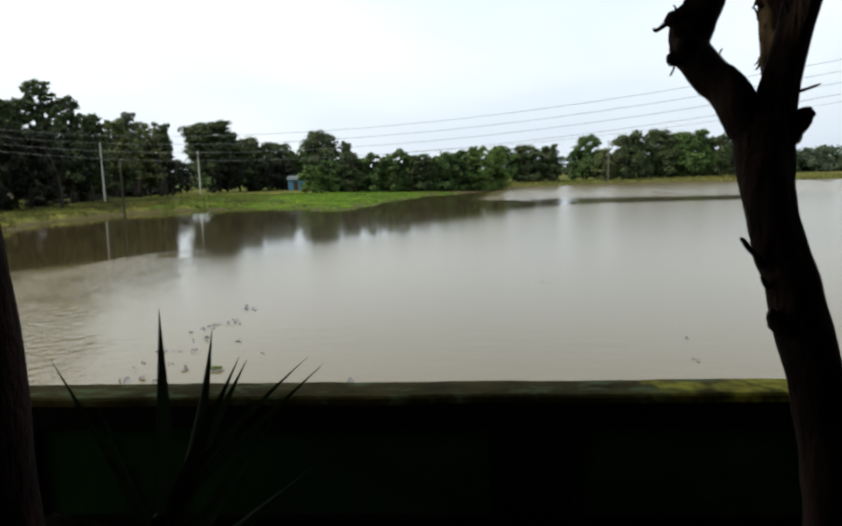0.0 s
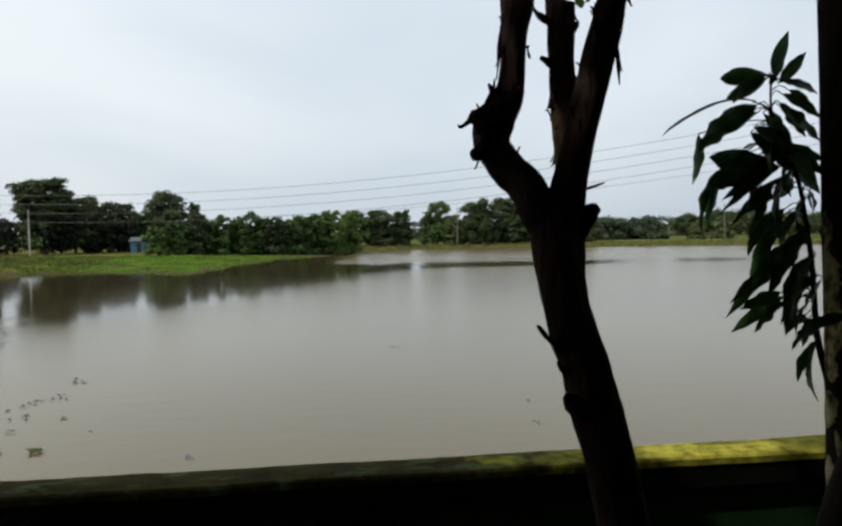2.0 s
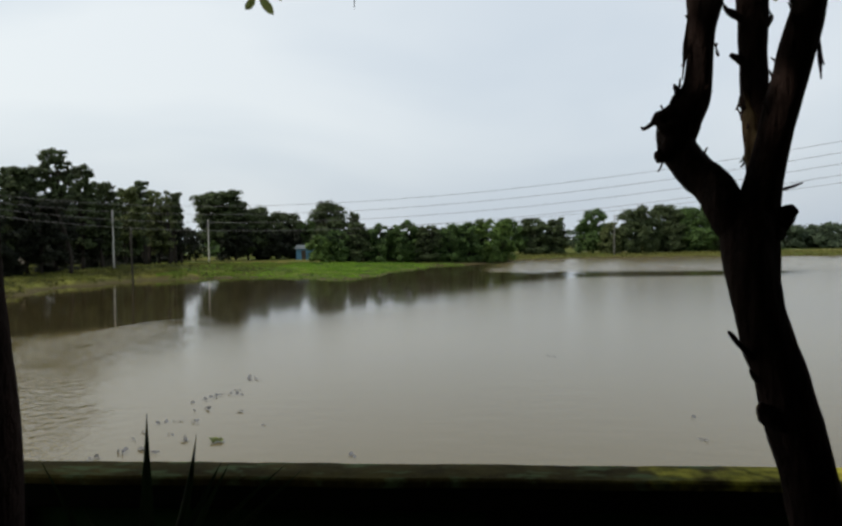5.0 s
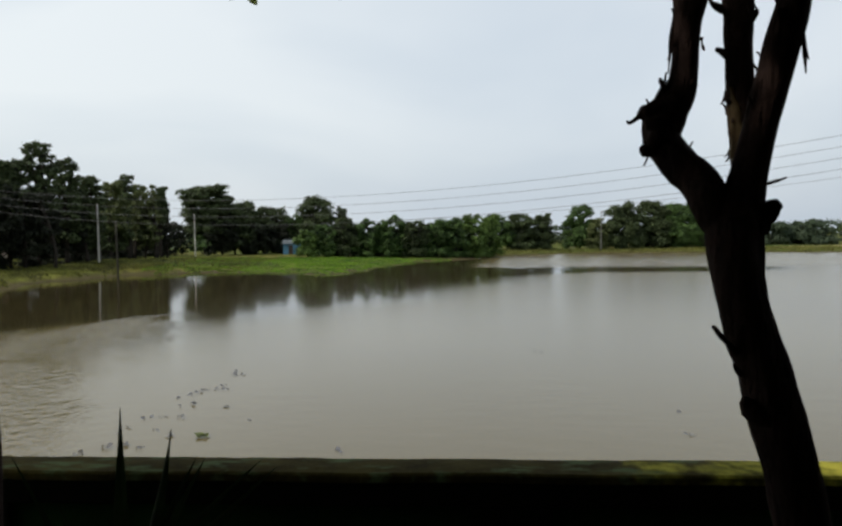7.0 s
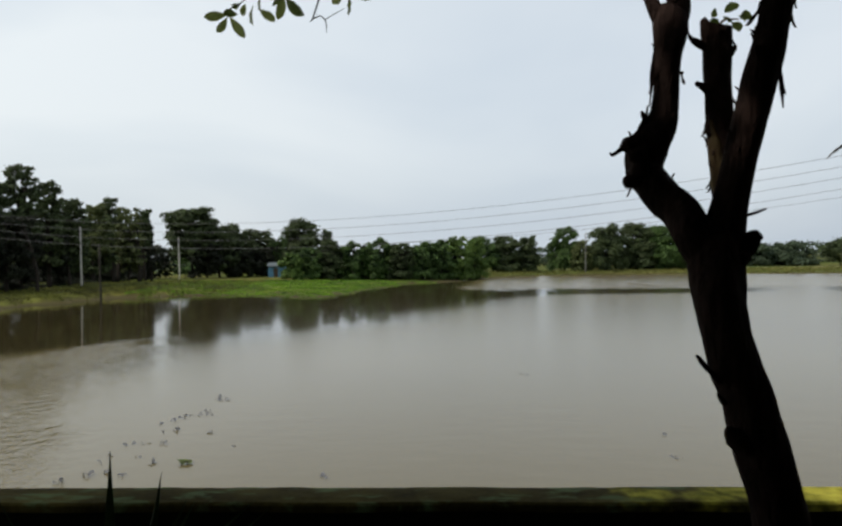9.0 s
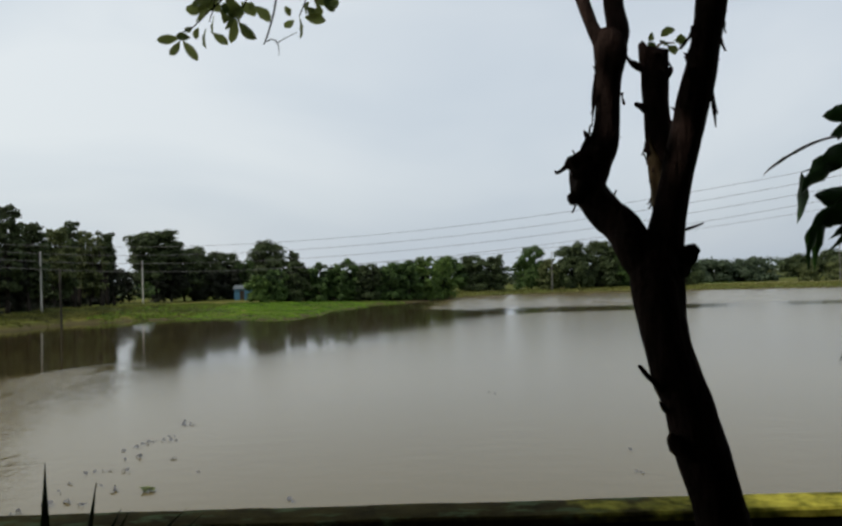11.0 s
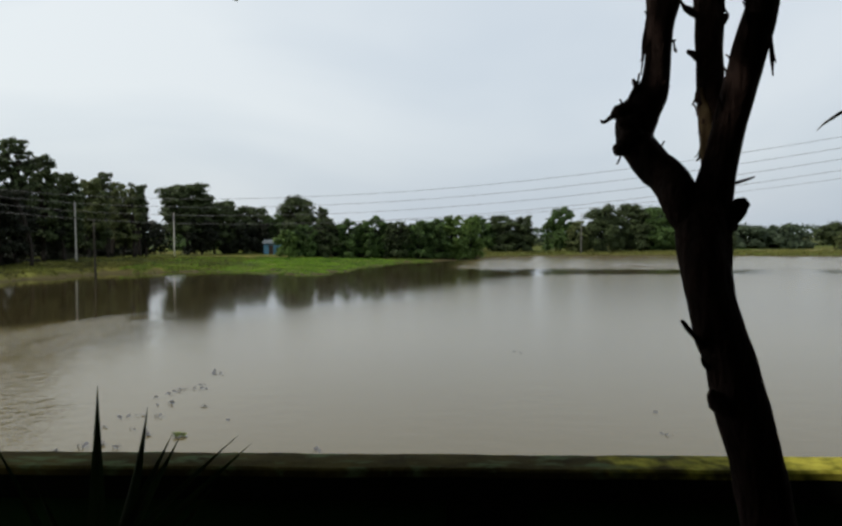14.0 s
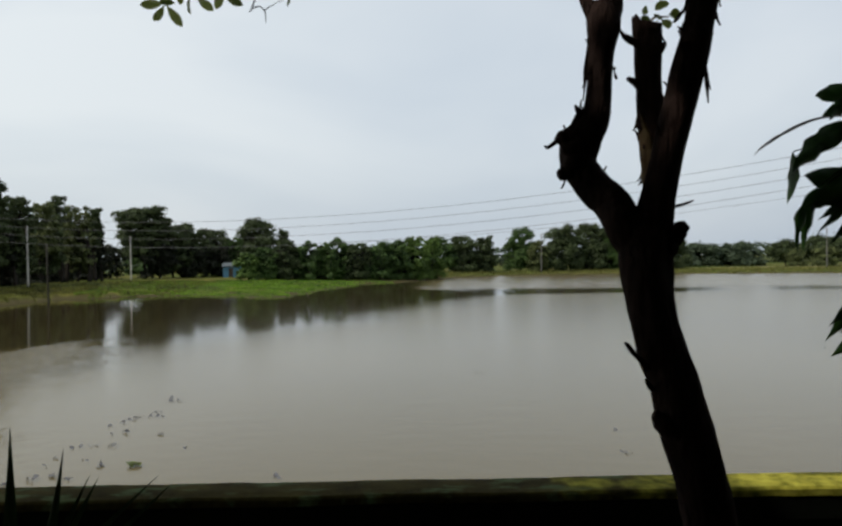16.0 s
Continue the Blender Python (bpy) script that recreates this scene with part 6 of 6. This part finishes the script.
for rows in ([(-0.60, 2.7, 3.25, 0.007), (-0.46, 2.7, 2.92, 0.005), (-0.43, 2.7, 2.77, 0.004), (-0.49, 2.7, 2.70, 0.003), (-0.55, 2.7, 2.64, 0.0025), (-0.60, 2.7, 2.615, 0.002)],
             [(-0.46, 2.7, 2.85, 0.004), (-0.47, 2.7, 2.73, 0.003), (-0.49, 2.7, 2.66, 0.002)],
             [(-0.35, 2.7, 3.22, 0.006), (-0.32, 2.7, 2.95, 0.004), (-0.335, 2.7, 2.79, 0.003), (-0.36, 2.7, 2.72, 0.0025), (-0.385, 2.7, 2.68, 0.002)],
             [(-0.22, 2.71, 3.19, 0.006), (-0.22, 2.7, 2.95, 0.005), (-0.23, 2.7, 2.79, 0.0042), (-0.24, 2.7, 2.73, 0.004), (-0.25, 2.7, 2.68, 0.0036), (-0.28, 2.7, 2.585, 0.003), (-0.292, 2.7, 2.57, 0.001)],
             [(-0.28, 2.7, 2.582, 0.0025), (-0.252, 2.7, 2.592, 0.0024), (-0.232, 2.7, 2.57, 0.002), (-0.23, 2.7, 2.53, 0.001)],
             [(-0.236, 2.7, 2.578, 0.002), (-0.20, 2.7, 2.60, 0.0015), (-0.16, 2.7, 2.62, 0.001)],
             [(-0.05, 2.72, 3.16, 0.006), (-0.09, 2.7, 2.92, 0.004), (-0.11, 2.7, 2.79, 0.003), (-0.13, 2.7, 2.73, 0.0025), (-0.15, 2.7, 2.68, 0.002)]):
    tube_part("hanging_twig", local(rows, WT), M_BARK_GREY, west, n=16, seg=6)
HANG_L = [(-0.6, 2.62, -0.67, 2.61, 0.032), (-0.6, 2.61, -0.63, 2.56, 0.027), (-0.59, 2.61, -0.54, 2.54, 0.03), (-0.56, 2.62, -0.6, 2.62, 0.027), (-0.55, 2.66, -0.58, 2.66, 0.027), (-0.54, 2.68, -0.5, 2.71, 0.024),
          (-0.53, 2.66, -0.54, 2.62, 0.024), (-0.5, 2.66, -0.5, 2.59, 0.032), (-0.48, 2.64, -0.43, 2.6, 0.03), (-0.47, 2.71, -0.47, 2.64, 0.039), (-0.45, 2.73, -0.44, 2.69, 0.039), (-0.39, 2.71, -0.43, 2.67, 0.03)]
HANG_R = [(-0.39, 2.7, -0.41, 2.62, 0.035), (-0.38, 2.68, -0.32, 2.62, 0.039), (-0.36, 2.75, -0.38, 2.71, 0.034), (-0.34, 2.73, -0.32, 2.74, 0.027), (-0.18, 2.73, -0.2, 2.72, 0.034), (-0.17, 2.69, -0.2, 2.66, 0.027),
          (-0.15, 2.7, -0.15, 2.63, 0.035), (-0.13, 2.7, -0.06, 2.68, 0.035), (-0.08, 2.75, -0.07, 2.7, 0.035), (-0.11, 2.76, -0.12, 2.71, 0.037), (-0.03, 2.77, -0.01, 2.74, 0.034), (-0.55, 2.76, -0.53, 2.74, 0.027), (-0.49, 2.77, -0.49, 2.73, 0.027)]
for k, (bx, bz, tx, tz, w) in enumerate(HANG_L + HANG_R):
    put_leaf(BROAD[k % 3], (bx, 2.7, bz - 0.022), (bx + (tx - bx) * 1.2, 2.7 + rl.uniform(-0.03, 0.03), bz + (tz - bz) * 1.2 - 0.022), w * 1.15, west, roll=radians(rl.uniform(62, 115)), name="hanging_leaf")
for k in range(22):
    bx, bz = rl.uniform(-0.52, -0.30), rl.uniform(2.70, 2.82)
    if k % 3 == 2:
        bx = rl.uniform(-0.16, -0.02)
    a, L = rl.uniform(0, 2 * PI), rl.uniform(0.06, 0.085)
    put_leaf(BROAD[k % 3], (bx, 2.7 + rl.uniform(-0.04, 0.04), bz), (bx + L * math.cos(a) * 0.75, 2.7 + L * 0.4 * math.sin(a), bz - L * rl.uniform(0.3, 0.9)), rl.uniform(0.034, 0.05), west, roll=radians(rl.uniform(60, 115)), name="hanging_leaf")
for k in range(46):
    bx, bz = rl.uniform(-0.8, 0.05), rl.uniform(2.80, 3.15)
    a, L = rl.uniform(0, 2 * PI), rl.uniform(0.06, 0.09)
    put_leaf(BROAD[k % 3], (bx, 2.7 + rl.uniform(-0.06, 0.06), bz), (bx + L * math.cos(a) * 0.7, 2.7 + L * 0.5 * math.sin(a), bz - L * rl.uniform(0.2, 0.9)), rl.uniform(0.026, 0.04), west, roll=radians(rl.uniform(20, 95)), name="hanging_leaf")
# unseen high crown and its boughs, added to shade the coping's west part
shade_crown(west, (-2.7, 3.7, 5.4), (3.2, 2.6, 0.45), 340, 64000, 42, 0.11)
for rows in ([(-1.50, 2.5, 3.5, 0.045), (-2.2, 3.2, 4.5, 0.03), (-3.4, 4.0, 5.3, 0.012)], [(-1.51, 2.52, 3.8, 0.045), (-1.0, 3.3, 4.8, 0.03), (-0.4, 4.4, 5.4, 0.012)],
             [(-1.51, 2.54, 4.0, 0.04), (-1.8, 3.9, 4.9, 0.028), (-2.0, 5.4, 5.5, 0.012)], [(-1.52, 2.56, 4.2, 0.04), (-2.4, 2.3, 4.9, 0.028), (-4.0, 2.2, 5.4, 0.012)]):
    tube_part("bough", local(rows, WT), M_BARK, west, n=14, seg=8)

# ---- the sword-leaved plant near the camera ----
SP = Vector((-0.36, 0.92, YARD_Z))
sword = thing("sword_leaved_plant", "dark plant with stiff upright sword-shaped leaves", "plant", SP)
tube_part("stem", local([(-0.38, 0.94, -0.22, 0.03), (-0.37, 0.93, 0.4, 0.024), (-0.36, 0.92, 0.9, 0.020), (-0.36, 0.92, 1.15, 0.014)], SP), M_BARK, sword, n=26, seg=10, rough=0.12, freq=25)
SWORD = [blade_mesh("sword_blade", M_SPIKE, 1.0, 1.0, 0.7, d, 0.0, 0, n=12, tip=0.42) for d in (0.3, 1.0)]
for k, (tx, ty, tz, w, bz) in enumerate([(-0.331, 0.88, 1.422, 0.016, 1.10), (-0.267, 0.88, 1.394, 0.016, 1.10), (-0.235, 0.88, 1.358, 0.012, 1.12), (-0.228, 0.89, 1.352, 0.011, 1.12), (-0.478, 0.89, 1.361, 0.014, 1.06),
                                         (-0.149, 0.88, 1.356, 0.009, 1.15), (-0.13, 0.87, 1.348, 0.009, 1.14), (-0.47, 0.99, 1.26, 0.015, 1.05), (-0.22, 1.02, 1.24, 0.015, 1.05), (-0.45, 0.80, 1.2, 0.015, 1.05), (-0.15, 0.92, 1.2, 0.013, 1.04)]):
    tz, bz = tz + 0.018, bz + 0.018
    root = Vector((-0.36 + (tx + 0.36) * 0.06, 0.92, bz))
    along = (Vector((tx, ty, tz)) - root).normalized()
    across = Vector((0, 0, 1)).cross(along).normalized()
    turn = math.atan2(along.cross(across).x, across.x) + radians((10, -22, 28)[k % 3])
    put_leaf(SWORD[k % 2], root, (tx, ty, tz), w * 1.75, sword, roll=turn, name="sword_leaf")


# ---- plants standing in the flood ----
def water_weed(x, y, seed, stems=5, tall=0.22, green=False, spread=0.16):
    r = random.Random(seed)
    w = thing("water_weed", "small clump of floating green leaves on the water" if green else "few dark drowned stalks standing out of the water", "water plant", (x, y, WATER_Z), "weeds in the flood")
    m = M_WEED_GREEN if green else M_WEED
    for _ in range(stems):
        bm = bmesh.new()
        bx, by = r.uniform(-spread, spread), r.uniform(-spread, spread)
        a, h = r.uniform(0, 2 * PI), tall * r.uniform(0.4, 1.2)
        tube(bm, [(bx, by, -0.15, 0.007), (bx, by, h * 0.6, 0.007), (bx + 0.35 * h * math.cos(a), by + 0.35 * h * math.sin(a), h, 0.007), (bx + 0.9 * h * math.cos(a), by + 0.9 * h * math.sin(a), h * r.uniform(0.5, 1.0), 0.003)], n=7, seg=5)
        part("stalk", bm, m, w, smooth=True)
    for _ in range(stems * (3 if green else 1)):
        bm = bmesh.new()
        bx, by, s, a = r.uniform(-spread, spread) * 1.2, r.uniform(-spread, spread), r.uniform(0.04, 0.09), r.uniform(0, PI)
        z = r.uniform(0.01, tall * 0.6)
        c, sn = math.cos(a) * s, math.sin(a) * s
        vs = [bm.verts.new(p) for p in ((bx - c, by - sn, z), (bx + sn * 0.6, by - c * 0.6, z + s * 0.4), (bx + c, by + sn, z + s * 0.5), (bx - sn * 0.6, by + c * 0.6, z + s * 0.2))]
        bm.faces.new(vs)
        part("leaf", bm, m, w)
    return w


WEEDS = [(-5.86, 13.6), (-5.52, 13.74), (-5.97, 14.47), (-6.13, 13.2), (-5.2, 13.55), (-5.32, 14.8), (-4.96, 14.44), (-5.15, 15.87), (-5.51, 16.99), (-5.29, 17.1), (-5.46, 18.77), (-5.25, 19.0), (-5.52, 18.5),
         (-5.11, 19.28), (-5.32, 20.95), (-5.08, 20.77), (-4.93, 20.9), (-4.37, 16.92), (-3.59, 15.53), (4.03, 24.53), (4.29, 24.16), (5.42, 14.1), (5.85, 15.85), (-1.42, 13.25), (19.3, 30.0), (19.4, 28.7)]
for k, (x, y) in enumerate(WEEDS):
    water_weed(x, y, 50 + k, stems=(3, 2, 1)[k % 3] if k < 17 else 1 + k % 2, tall=(0.08, 0.05, 0.03)[k % 3] if k < 10 else 0.02, spread=0.09)
rw = random.Random(33)
for k in range(9):
    u = rw.random()
    water_weed(-5.75 + 0.75 * u + rw.gauss(0, 0.22), 13.6 + 8.0 * u, 120 + k, stems=2, tall=0.03, spread=0.1)
water_weed(-4.23, 14.3, 90, stems=6, tall=0.07, green=True, spread=0.09)
